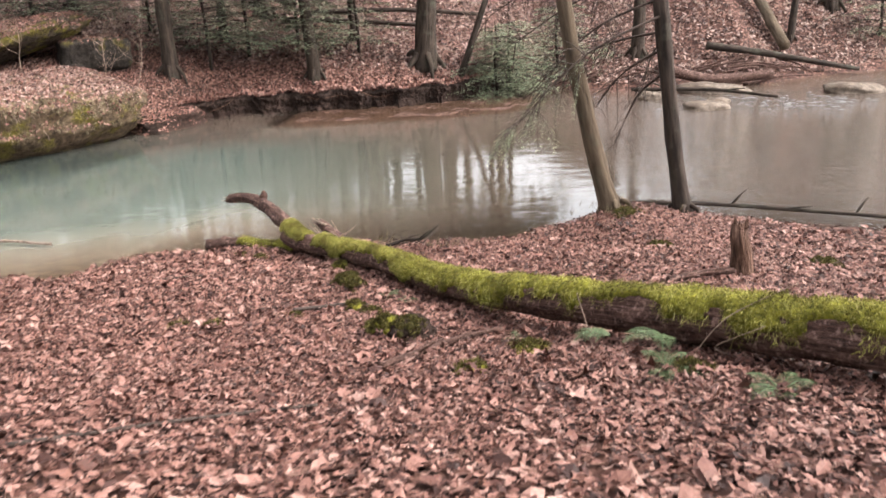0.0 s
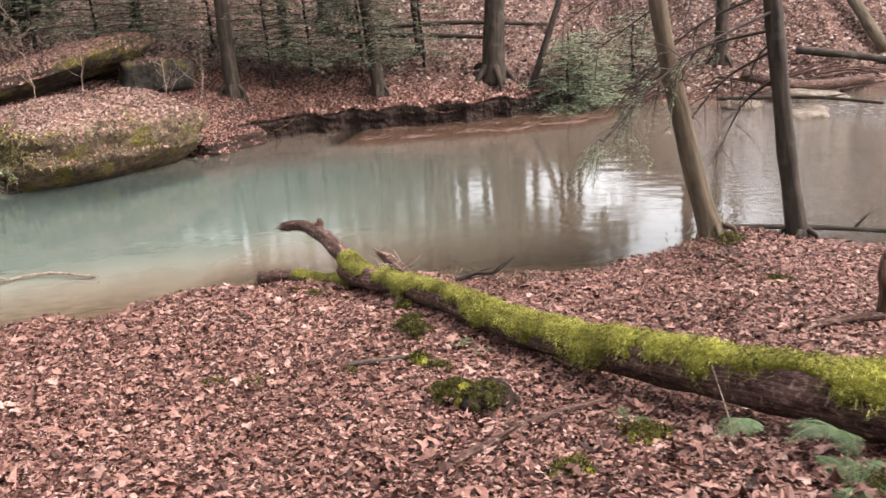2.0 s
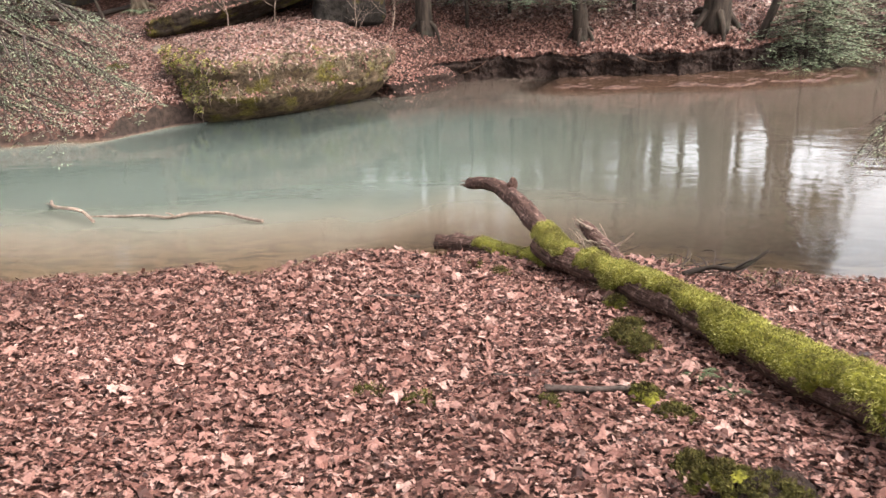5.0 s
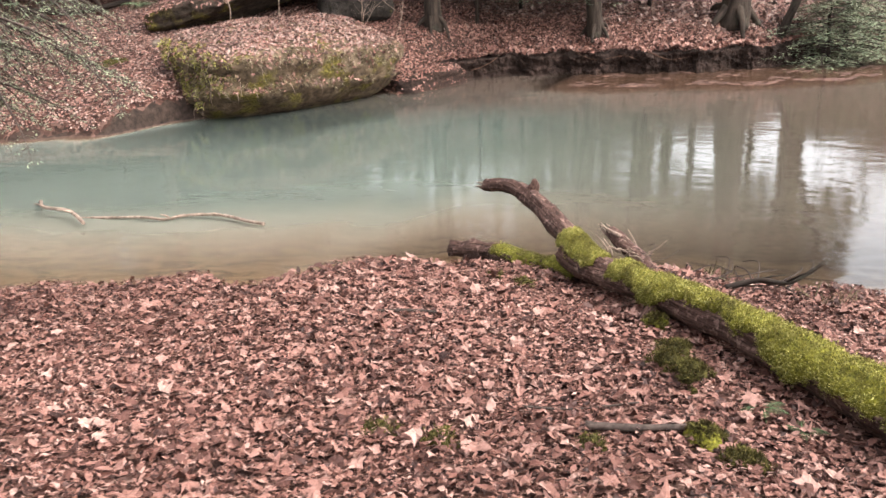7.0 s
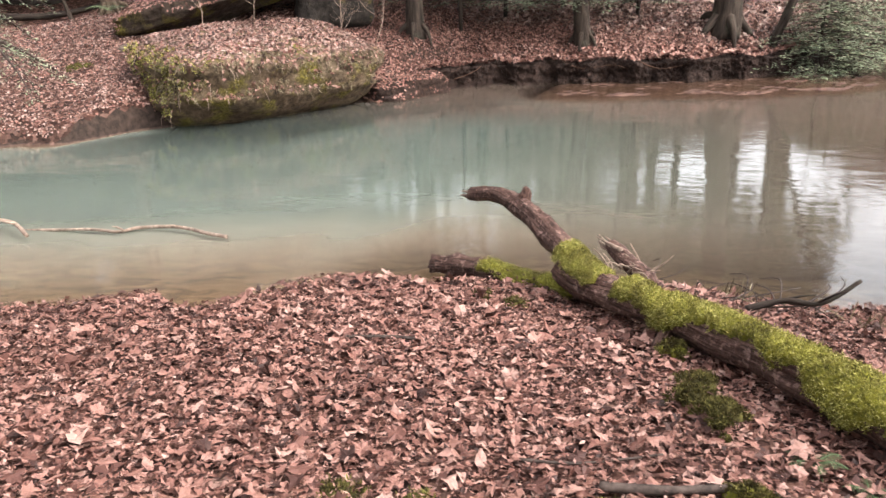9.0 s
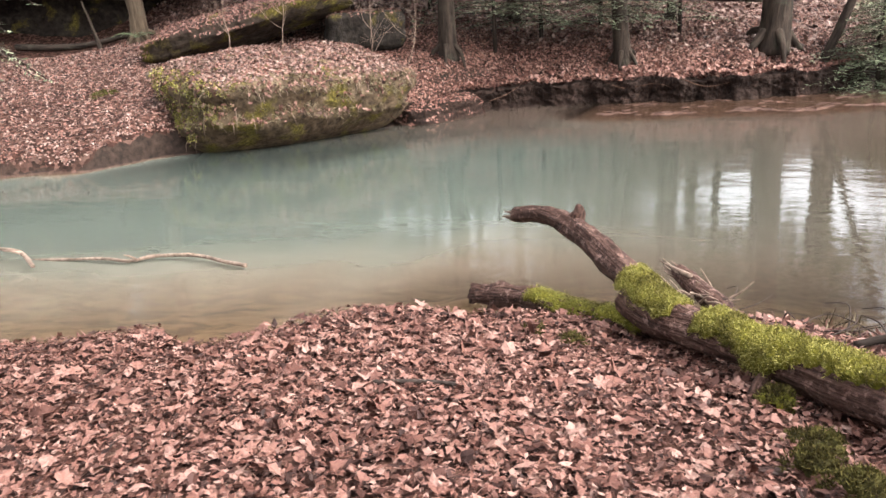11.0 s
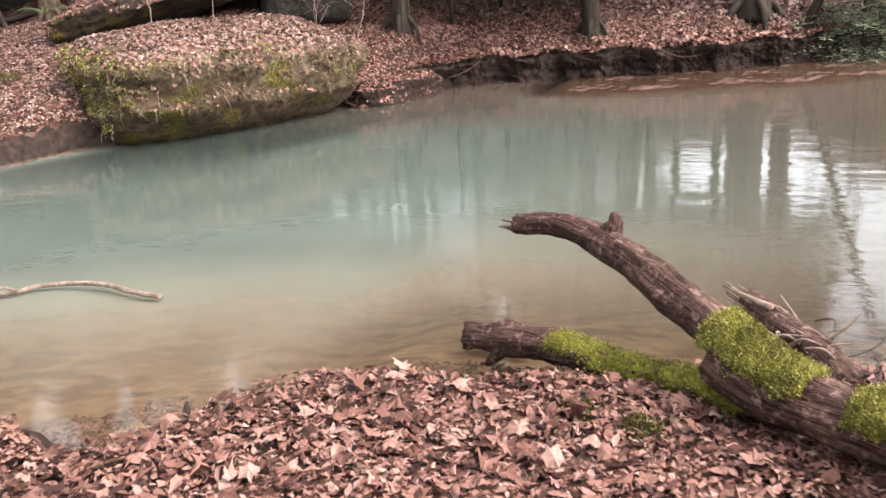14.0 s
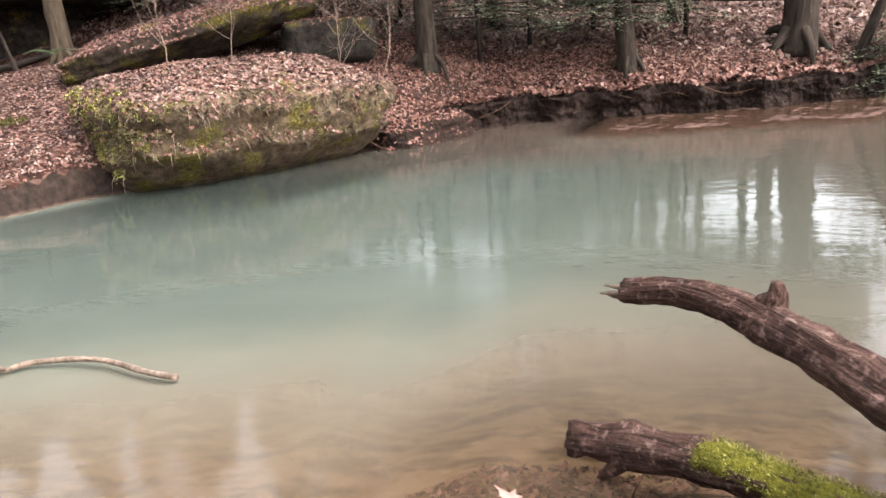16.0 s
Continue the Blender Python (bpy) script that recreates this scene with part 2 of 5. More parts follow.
def water_material():
    """Turbid creek water: the deeper, the more of its own teal, the deepest darkened as painted shade of the far bank;
    clear over the shallows; ripples where it runs over stones.
    """
    m, nt, b = material("creek_water")
    nt.nodes.remove(b)
    at = nt.nodes.new("ShaderNodeAttribute")
    at.attribute_name = "depth"
    turbid = ramp(nt, at.outputs["Fac"], [(0.0, (0, 0, 0)), (0.108, (0.18, 0.18, 0.18)), (0.324, (0.72, 0.72, 0.72)), (0.504, (0.97, 0.97, 0.97))])
    # deepest stop paints the far bank's shade into the water
    teal_to_shade = ramp(nt, at.outputs["Fac"], [(0.072, (0.37, 0.24, 0.155)), (0.288, (0.35, 0.268, 0.195)), (0.446, (0.275, 0.255, 0.2)), (0.66, (0.165, 0.187, 0.156)), (0.82, (0.125, 0.147, 0.123)), (1.0, (0.055, 0.064, 0.055))])
    cloud = ramp(nt, noise_of(nt, 0.5, 4, (1, 1.6, 1)), [(0.3, (0.82, 0.84, 0.84)), (0.7, (1, 1, 1))])
    col = mix(nt, 1.0, teal_to_shade, cloud, "MULTIPLY")
    g = nt.nodes.new("ShaderNodeNewGeometry")
    pos = nt.nodes.new("ShaderNodeSeparateXYZ")
    nt.links.new(g.outputs["Position"], pos.inputs[0])
    brown = nt.nodes.new("ShaderNodeMapRange")
    nt.links.new(pos.outputs["X"], brown.inputs["Value"])
    brown.inputs["From Min"].default_value, brown.inputs["From Max"].default_value = -4.5, 0.5
    col = mix(nt, brown.outputs[0], col, (0.095, 0.07, 0.052))
    stirred = nt.nodes.new("ShaderNodeMapRange")
    nt.links.new(pos.outputs["Y"], stirred.inputs["Value"])
    stirred.inputs["From Min"].default_value, stirred.inputs["From Max"].default_value = 15.0, 18.6
    col = mix(nt, stirred.outputs[0], col, (0.13, 0.095, 0.074))
    body = nt.nodes.new("ShaderNodeBsdfDiffuse")
    nt.links.new(col, body.inputs["Color"])
    clear = nt.nodes.new("ShaderNodeBsdfTransparent")
    clear.inputs["Color"].default_value = (0.92, 0.88, 0.79, 1)
    under = nt.nodes.new("ShaderNodeMixShader")
    nt.links.new(turbid, under.inputs[0])
    nt.links.new(clear.outputs[0], under.inputs[1])
    nt.links.new(body.outputs[0], under.inputs[2])
    gloss = nt.nodes.new("ShaderNodeBsdfGlossy")
    gloss.inputs["Roughness"].default_value = 0.03
    small = noise_of(nt, 5.0, 3, (1, 2.2, 1))
    slow = noise_of(nt, 1.3, 2, (1, 1.8, 1))
    rough = nt.nodes.new("ShaderNodeMapRange")
    nt.links.new(pos.outputs["X"], rough.inputs["Value"])
    rough.inputs["From Min"].default_value, rough.inputs["From Max"].default_value = 2.5, 8.0
    rough.inputs["To Min"].default_value, rough.inputs["To Max"].default_value = 0.1, 4.0
    ripple = calc(nt, "ADD", calc(nt, "MULTIPLY", small, rough.outputs[0]), calc(nt, "MULTIPLY", slow, 0.35))
    bp = node(nt, "ShaderNodeBump", Strength=0.5, Distance=0.03)
    nt.links.new(ripple, bp.inputs["Height"])
    fr = node(nt, "ShaderNodeFresnel", IOR=1.33)
    for n in (gloss, fr):
        nt.links.new(bp.outputs["Normal"], n.inputs["Normal"])
    top = nt.nodes.new("ShaderNodeMixShader")
    nt.links.new(fr.outputs[0], top.inputs[0])
    nt.links.new(under.outputs[0], top.inputs[1])
    nt.links.new(gloss.outputs[0], top.inputs[2])
    nt.links.new(top.outputs[0], nt.nodes["Material Output"].inputs["Surface"])
    return m


GROUND, WATER_MAT = ground_material(), water_material()


# ---- shapes ----
class Shape:
    """Vertices and faces gathered into one mesh."""

    def __init__(self):
        self.v, self.f, self.g = [], [], []

    def add(self, verts, faces, grain=None):
        base = len(self.v)
        self.v.extend(tuple(map(float, p)) for p in verts)
        self.g.extend(tuple(map(float, p)) for p in (grain or verts))
        self.f.extend(tuple(base + i for i in face) for face in faces)
        return self

    def tube(self, points, radii, sides=8, rough=0.0, seed=0.0, ridges=0.0, freq=3.0):
        """A tapered, uneven tube with closed ends."""
        pts = [Vector(p) for p in points]
        verts, grain, n, run = [], [], len(pts), 0.0
        axis = (pts[1] - pts[0]).normalized()
        side = axis.cross(Vector((0.31, 0.17, 1.0)) if abs(axis.z) < 0.9 else Vector((1.0, 0.2, 0.1))).normalized()
        for i, p in enumerate(pts):
            axis = (pts[min(i + 1, n - 1)] - pts[max(i - 1, 0)]).normalized()
            side = (side - axis * side.dot(axis)).normalized()
            other = axis.cross(side)
            run += (p - pts[i - 1]).length if i else 0.0
            r = radii[i] if hasattr(radii, "__len__") else radii
            for k in range(sides):
                a = 2 * math.pi * k / sides
                way = side * math.cos(a) + other * math.sin(a)
                w = 1.0
                if rough:
                    w += rough * noise.noise((p + way * r) * freq + Vector((seed, 0, 0)))
                if ridges:
                    w += ridges * (noise.noise(Vector((3.5 * math.cos(a) + seed, 3.5 * math.sin(a), run * 2.2))) + 0.6 * noise.noise(Vector((9 * math.cos(a), 9 * math.sin(a) + seed, run * 4))))
                verts.append(p + way * r * w)
                grain.append((r * math.cos(a) + seed, r * math.sin(a), run))
        faces = [(i * sides + k, i * sides + (k + 1) % sides, (i + 1) * sides + (k + 1) % sides, (i + 1) * sides + k) for i in range(n - 1) for k in range(sides)]
        faces += [tuple(range(sides))[::-1], tuple((n - 1) * sides + k for k in range(sides))]
        return self.add(verts, faces, grain)

    def mesh(self, name):
        me = bpy.data.meshes.new(name)
        me.from_pydata(self.v, [], self.f)
        me.update()
        me.attributes.new("grain", "FLOAT_VECTOR", "POINT").data.foreach_set("vector", np.array(self.g, np.float32).ravel())
        return me


def part(name, shape, mat, parent=None, label="", smooth=True):
    me = shape if isinstance(shape, bpy.types.Mesh) else shape.mesh(name)
    me.materials.append(mat)
    if smooth:
        me.polygons.foreach_set("use_smooth", [True] * len(me.polygons))
    ob = new(name, me)
    if parent:
        ob.parent = parent
    return tagged(ob, label)


def thing(name, label, category, group="", kind="", at=(0, 0, 0)):
    ob = new(name)
    ob.empty_display_size = 0.1
    ob.location = at
    return tagged(ob, label, category, group, kind)


def bend(points, steps):
    """A smooth line through points."""
    P = [Vector(p) for p in points]
    out = []
    for i in range(len(P) - 1):
        a, b, c, d = P[max(i - 1, 0)], P[i], P[i + 1], P[min(i + 2, len(P) - 1)]
        for s in range(steps):
            t = s / steps
            out.append(0.5 * (2 * b + (c - a) * t + (2 * a - 5 * b + 4 * c - d) * t * t + (3 * b - a - 3 * c + d) * t ** 3))
    return out + [P[-1]]


def along(values, n):
    return np.interp(np.linspace(0, 1, n), np.linspace(0, 1, len(values)), values)


rng = np.random.default_rng(7)


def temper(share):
    """Scales every material's own colour by its share, lowered to suit the raised exposure."""
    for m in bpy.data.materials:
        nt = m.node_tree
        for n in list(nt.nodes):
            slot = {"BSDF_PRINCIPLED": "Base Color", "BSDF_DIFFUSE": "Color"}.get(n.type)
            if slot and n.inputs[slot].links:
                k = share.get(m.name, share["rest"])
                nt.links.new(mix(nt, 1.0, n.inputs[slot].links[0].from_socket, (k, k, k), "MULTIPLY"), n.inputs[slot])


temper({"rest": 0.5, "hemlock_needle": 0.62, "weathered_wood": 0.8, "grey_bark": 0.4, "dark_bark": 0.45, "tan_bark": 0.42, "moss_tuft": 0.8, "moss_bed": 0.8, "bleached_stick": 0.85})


# ---- lie of the land ----
WATER = -0.10
NEAR_SHORE = [(-60, 2.5), (-14, 5.0), (-6.8, 6.5), (-5.8, 6.92), (-4.95, 7.32), (-4.65, 7.45), (-4.33, 7.34), (-4.1, 7.45), (-3.95, 7.7), (-3.7, 7.97), (-3.5, 8.12), (-3.15, 8.24), (-2.9, 8.28),
              (-1.0, 8.4), (-0.1, 8.42), (0.85, 8.58), (1.67, 9.16), (2.2, 9.6), (2.6, 9.72), (3.1, 9.45), (4.7, 8.75), (8, 8.1), (14, 7.6), (60, 5.0)]
FAR_SHORE = [(-60, 2.0), (-20, 9.2), (-14, 11.6), (-11, 12.9), (-10.6, 13.9), (-9.9, 15.0), (-8.9, 16.3), (-8.1, 17.2), (-7.5, 18.0), (-7.0, 19.1),
             (-6.6, 19.9), (-5.5, 20.4), (-3.6, 20.9), (-1.8, 21.1), (-0.3, 21.9), (0.4, 22.6), (1.2, 24.6), (2.6, 24.4), (3.4, 23.0),
             (5.2, 22.3), (7.1, 23.6), (9.0, 23.5), (11.5, 25.2), (20, 28.0), (60, 36.0)]
NEAR_RISE = [(-10, -1.45), (-6, -1.0), (-3.2, -0.8), (-1.8, -0.48), (-0.8, -0.3), (-0.12, -0.19), (0.0, -0.09), (0.05, 0.04), (0.14, 0.18), (0.9, 0.28), (1.5, 0.345), (2.4, 0.41), (3.4, 0.6), (4.25, 0.82),
             (5.3, 1.13), (6.9, 1.48), (9.4, 1.85), (14, 2.4), (40, 5.5), (300, 30)]
# channel deepened along the far bank, so the painted shade falls there
FAR_RISE = [(-8, -1.0), (-4.5, -1.05), (-2.4, -1.35), (-0.6, -1.3), (-0.05, -0.7), (0.12, 0.3), (0.3, 0.44), (0.8, 0.74), (1.5, 1.0), (4, 1.45), (8, 2.1), (15, 3.8), (25, 6.6),
            (40, 10.5), (60, 14.5), (300, 32)]



def step(a, b, v):
    s = np.clip((v - a) / (b - a), 0, 1)
    return s * s * (3 - 2 * s)


def line(v, table):
    xs, ys = zip(*table)
    return np.interp(v, xs, ys)


def bump(x, y, cx, cy, r, tall):
    return tall * np.exp(-((x - cx) ** 2 + (y - cy) ** 2) / (r * r))


def wave(x, y):
    return (np.sin(1.7 * x + 0.6 * y) * np.sin(1.3 * y - 0.8 * x + 1.0) + 0.5 * np.sin(3.9 * x - 2.1 * y + 2.0) * np.sin(3.1 * y + 1.7 * x))


def land(x, y):
    """Height of the ground: near bank, creek bed and far bank with its hillside."""
    x, y = np.asarray(x, float), np.asarray(y, float)
    wob = 0.05 * np.sin(5.3 * x + 1.0) + 0.018 * np.sin(11.7 * x)
    d = line(x, NEAR_SHORE) + wob - y
    e = y - line(x, FAR_SHORE) - 1.6 * wob
    aslant = np.hypot(1.0, (line(x + 0.5, FAR_SHORE) - line(x - 0.5, FAR_SHORE)))
    e = e - (1 - 1 / aslant) * np.clip(e, -1.0, 1.0)
    inland = np.minimum(line(x, NEAR_SHORE) + wob, 8.3 + 0.12 * np.minimum(x, 3.0)) - y
    near = np.maximum(line(inland, NEAR_RISE), np.minimum(line(d, NEAR_RISE), 0.2)) + 0.025 * step(0.2, 1.5, d) * wave(x, y)
    far = line(e, FAR_RISE) + step(0.3, 3, e) * (0.06 * wave(0.6 * x, 0.6 * y)) + step(8, 20, e) * 0.35 * wave(0.2 * x, 0.2 * y)
    soft = line(e, [(-6, -0.95), (-2, -0.6), (-0.5, -0.3), (0.0, -0.1), (0.6, 0.12), (1.5, 0.35), (4, 0.9), (8, 1.9), (15, 3.8), (25, 6.6), (40, 10.5), (60, 14.5), (300, 32)])
    # hillside raised on the right to keep sky out of the water's reflection
    soft = soft + step(4.0, 9.0, x) * line(e, [(0, 0), (1.5, 0.1), (6, 1.4), (14, 2.6), (25, 2.8), (60, 2)])
    foot = line(e, [(-6, -1.1), (-2, -1.2), (-0.4, -0.8), (0.0, -0.14), (0.12, 0.1), (0.3, 0.22), (1.0, 0.45), (2.5, 0.8), (4, 1.1), (8, 1.9)])
    soft = np.where((x < 0) & (e < 8), foot, soft)
    k = step(0.5, 2.0, x) + (1 - step(-11.5, -10.2, x))
    far = far * (1 - k) + soft * k
    h = np.maximum(near, far)
    h = h + bump(x, y, 2.45, 9.0, 0.6, 0.12) + bump(x, y, 3.0, 6.6, 0.9, 0.06)
    h = h - bump(x, y, -19.0, 20.8, 3.2, 1.2)
    edge = line(x, [(-5.2, 19.2), (-4.7, 18.55), (-2.4, 18.75), (-1, 19.1), (1.2, 19.8), (2.6, 21.5)]) + 0.1 * np.sin(2.3 * x)
    bar = (1 - step(2.0, 3.2, x)) * (0.8 * step(-7.0, -4.2, x) * step(-2.6, 0.0, y - edge) + 0.2 * step(-6.6, -4.2, x) * step(-1.0, 0.15, y - edge))
    h = np.where(e < 0.1, np.maximum(h, -1.5 + bar * (1.39 + 0.012 * wave(2.2 * x, 3 * y) + 0.012 * step(0.0, 0.3, y - edge) * (1 - step(0.3, 0.8, y - edge)))), h)
    return h


# ---- ground ----
def spaced(*runs):
    out = []
    for a, b, s in runs:
        out.extend(np.arange(a, b, s))
    return np.array(out + [runs[-1][1]])


def sheet(name, xs, ys, height, keep=None):
    X, Y = np.meshgrid(xs, ys)
    Z = height(X, Y)
    verts = np.stack([X, Y, Z], -1).reshape(-1, 3)
    i = np.arange(len(xs) * len(ys)).reshape(len(ys), len(xs))
    quads = np.stack([i[:-1, :-1], i[:-1, 1:], i[1:, 1:], i[1:, :-1]], -1).reshape(-1, 4)
    if keep is not None:
        quads = quads[keep(X, Y).reshape(-1)[quads].any(1)]
        used, back = np.unique(quads, return_inverse=True)
        verts, quads = verts[used], back.reshape(-1, 4)
    me = bpy.data.meshes.new(name)
    me.from_pydata(verts.tolist(), [], quads.tolist())
    me.update()
    return me, verts


def rough_land(x, y):
    return land(x, y) + 0.012 * np.sin(17 * x + 3 * y) * np.sin(13 * y - 5 * x)


me, _ = sheet("ground", spaced((-400, -60, 40), (-60, -16, 1.5), (-16, -11, 0.25), (-11, 5, 0.1), (5, 14, 0.25), (14, 60, 1.5), (60, 400, 40)),
              spaced((-60, -6, 2), (-6, 1, 0.4), (1, 10.5, 0.1), (10.5, 13, 0.25), (13, 24, 0.09), (24, 34, 0.25), (34, 80, 1.2), (80, 400, 40)), rough_land)
ground = tagged(part("ground", me, GROUND), "leaf-littered forest floor sloping down to a sandy creek", "ground", kind="structure")
me, wv = sheet("water", spaced((-60, -14, 2), (-14, 14, 0.2), (14, 60, 2)), spaced((-10, 5, 1), (5, 30, 0.2), (30, 60, 2)), lambda x, y: 0 * x + WATER, lambda x, y: land(x, y) < WATER + 0.12)
att = me.attributes.new("depth", "FLOAT", "POINT")
pool = np.clip(0.9 * (WATER - land(wv[:, 0], wv[:, 1])), 0, 1)
att.data.foreach_set("value", pool.astype(np.float32))
water = tagged(part("water", me, WATER_MAT), "still teal creek pool turning brown in the shallows", "water", kind="structure")


# ---- rocks ----
def boulder(name, centre, half, turn, tilt, mat, label, square=3.2, undercut=0.0, lumps=0.12, seed=0.0, lean=0.0, nu=64, nv=36, nod=0.0):
    """A rounded block of rock, hollowed under its front (its -y side)."""
    verts = []
    for j in range(nv + 1):
        v = math.pi * j / nv - math.pi / 2
        for i in range(nu):
            u = 2 * math.pi * i / nu
            d = Vector((math.cos(v) * math.cos(u), math.cos(v) * math.sin(u), math.sin(v)))
            s = (abs(d.x) ** square + abs(d.y) ** square + abs(d.z) ** square) ** (-1 / square)
            p = d * s
            p += d * lumps * (noise.noise(p * 1.6 + Vector((seed, 0, 0))) + 0.5 * noise.noise(p * 4 + Vector((0, seed, 0))) + 0.25 * noise.noise(p * 11 + Vector((0, seed, 0))))
            if undercut and p.y < 0 and p.z < 0:
                p.y *= 1 - undercut * min(1, -1.3 * p.z)
            if lean:
                p.z += lean * min(0, p.y + 0.2)
            verts.append((p.x * half[0], p.y * half[1], p.z * half[2]))
    faces = [(j * nu + i, j * nu + (i + 1) % nu, (j + 1) * nu + (i + 1) % nu, (j + 1) * nu + i) for j in range(nv) for i in range(nu)]
    ob = part(name, Shape().add(verts, faces), mat)
    ob.matrix_basis = pose(*centre, nod, tilt, turn)
    return tagged(ob, label, "rock")


big_rock = boulder("boulder", (-9.36, 16.27, 0.6), (2.17, 1.42, 0.8), 59, 1, ROCK_MOSS, "large mossy boulder at the water's edge, undercut, covered with leaves", undercut=0.42, nod=9, seed=3.1, square=4.4, lumps=0.12, nu=96, nv=48)
ledge = boulder("boulder", (-7.25, 18.4, 0.02), (1.0, 0.42, 0.3), 62, 0, SOIL, "brown earthy rock ledge at the foot of the bank", seed=6.3, lumps=0.2)
slab = boulder("rock_slab", (-11.75, 18.7, 1.95), (2.35, 1.1, 0.42), 38, -13, ROCK_SLAB, "long mossy overhanging rock slab topped with leaves", undercut=0.5, seed=8.2, lumps=0.16)
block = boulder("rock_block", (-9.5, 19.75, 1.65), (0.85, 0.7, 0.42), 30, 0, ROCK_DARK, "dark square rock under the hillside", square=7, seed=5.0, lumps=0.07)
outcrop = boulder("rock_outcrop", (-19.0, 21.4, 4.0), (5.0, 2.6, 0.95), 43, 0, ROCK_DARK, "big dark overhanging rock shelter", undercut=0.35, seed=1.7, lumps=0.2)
# dark wall stands in for the shaded hollow under the shelter
boulder("rock_outcrop", (-20.3, 23.0, 2.6), (4.6, 1.6, 1.7), 43, 0, ROCK_DARK, "dark rock wall standing in for the shade inside the shelter", seed=2.9, lumps=0.2)
boulder("stone_block", (-12.35, 16.35, 1.02), (0.28, 0.2, 0.16), 30, 0, ROCK_PALE, "pale square stone under the rock slab", square=6, seed=4.0, lumps=0.05, nu=24, nv=12)
for x, y, z, sx, sy, sz, turn in ((6.1, 19.3, -0.1, 0.6, 0.4, 0.16, 10), (7.0, 22.0, -0.06, 0.95, 0.42, 0.2, -8), (5.2, 21.3, -0.08, 0.5, 0.35, 0.16, 25), (10.6, 21.4, -0.06, 0.8, 0.5, 0.2, 0), (6.6, 20.1, -0.12, 0.4, 0.3, 0.14, 60)):
    boulder("creek_rock", (x, y, z), (sx, sy, sz), turn, 4, ROCK_PALE, "pale flat wet rock in the running creek", square=2.6, seed=x, lumps=0.2, nu=32, nv=16)
for x, y, r in ((-6.95, 19.2, 0.3), (-6.6, 19.75, 0.22)):
    boulder("stone", (x, y, float(land(x, y)) + 0.2 * r), (r, r * 0.8, r * 0.6), 30 * x, 0, ROCK_DARK, "small grey stone half sunk in leaves", square=2.5, seed=y, nu=24, nv=12)


# ---- fallen mossy log ----
def log_axis():
    xy = [(3.3, 2.0), (2.6, 2.8), (1.62, 3.86), (0.3, 5.85), (-0.5, 6.82), (-1.15, 7.5), (-1.6, 7.86)]
    rr = [0.162, 0.152, 0.143, 0.121, 0.107, 0.098, 0.095]
    rest = [0.1, 0.1, 0.1, 0.075, 0.065, 0.07, 0.075]
    return [(x, y, float(land(x, y)) + 0.85 * r + up) for (x, y), r, up in zip(xy, rr, rest)] + [(-1.78, 8.03, 0.4)], rr + [0.1]


axis, rr = log_axis()
fallen = thing("fallen_log", "fallen log thick with bright green moss, forked at the water", "log", at=axis[3])
INV = Matrix.Translation(-Vector(axis[3]))


def local(points):
    return [INV @ Vector(p) for p in points]


A = bend(axis, 14)
RR = along(rr, len(A))
part("trunk", Shape().tube(local(A), RR, 40, 0.12, 2.0, 0.2, 7.0), DEAD_WOOD, fallen, "dark rotting bark")
limb = bend([(-1.32, 7.63, 0.39), (-1.55, 7.83, 0.4), (-1.73, 8.06, 0.445), (-1.97, 8.43, 0.495), (-2.28, 8.87, 0.535), (-2.6, 9.22, 0.54), (-2.9, 9.44, 0.47)], 8)
fork_limb = part("limb", Shape().tube(local(limb), along([0.07, 0.095, 0.09, 0.084, 0.08, 0.062, 0.056], len(limb)), 28, 0.14, 5.0, 0.3, 12.0), DEAD_WOOD, fallen, "bare reddish-brown forked limb with a broken end")
knob = bend([(-2.33, 8.93, 0.5), (-2.31, 8.94, 0.58), (-2.285, 8.95, 0.645), (-2.295, 8.95, 0.7)], 4)
part("stub", Shape().tube(local(knob), along([0.11, 0.07, 0.042, 0.014], len(knob)), 14, 0.35, 1.0, 0, 20), DEAD_WOOD, fork_limb)
splinter = Shape()
for k in range(5):
    o = Vector((-2.88 + 0.02 * rng.normal(), 9.43, 0.475 + 0.035 * rng.normal()))
    splinter.tube(local([o, o + Vector((-0.09 - 0.05 * rng.random(), 0.05, 0.0 - 0.02 * rng.random()))]), [0.022, 0.004], 6)
part("splinter", splinter, PALE_TWIG, fork_limb, "pale splintered wood")
low = bend([(-1.62, 7.9, 0.3), (-2.05, 8.25, 0.17), (-2.6, 8.65, 0.09), (-3.07, 8.88, 0.0)], 8)
low_limb = part("limb", Shape().tube(local(low), along([0.072, 0.06, 0.08, 0.07], len(low)), 24, 0.34, 9.0, 0.3, 14.0), DEAD_WOOD, fallen, "grey weathered lower limb over the water")
part("stub", Shape().tube(local(bend([(-2.85, 8.75, 0.0), (-2.9, 8.75, -0.06), (-2.94, 8.75, -0.1)], 3)), along([0.05, 0.03, 0.015], 7), 8, 0.2), DEAD_WOOD, low_limb)
part("stub", Shape().tube(local(bend([(-1.0, 7.35, 0.4), (-1.08, 7.2, 0.34), (-1.12, 7.1, 0.24)], 4)), along([0.035, 0.026, 0.018], 9), 8, 0.3), DEAD_WOOD, fallen)


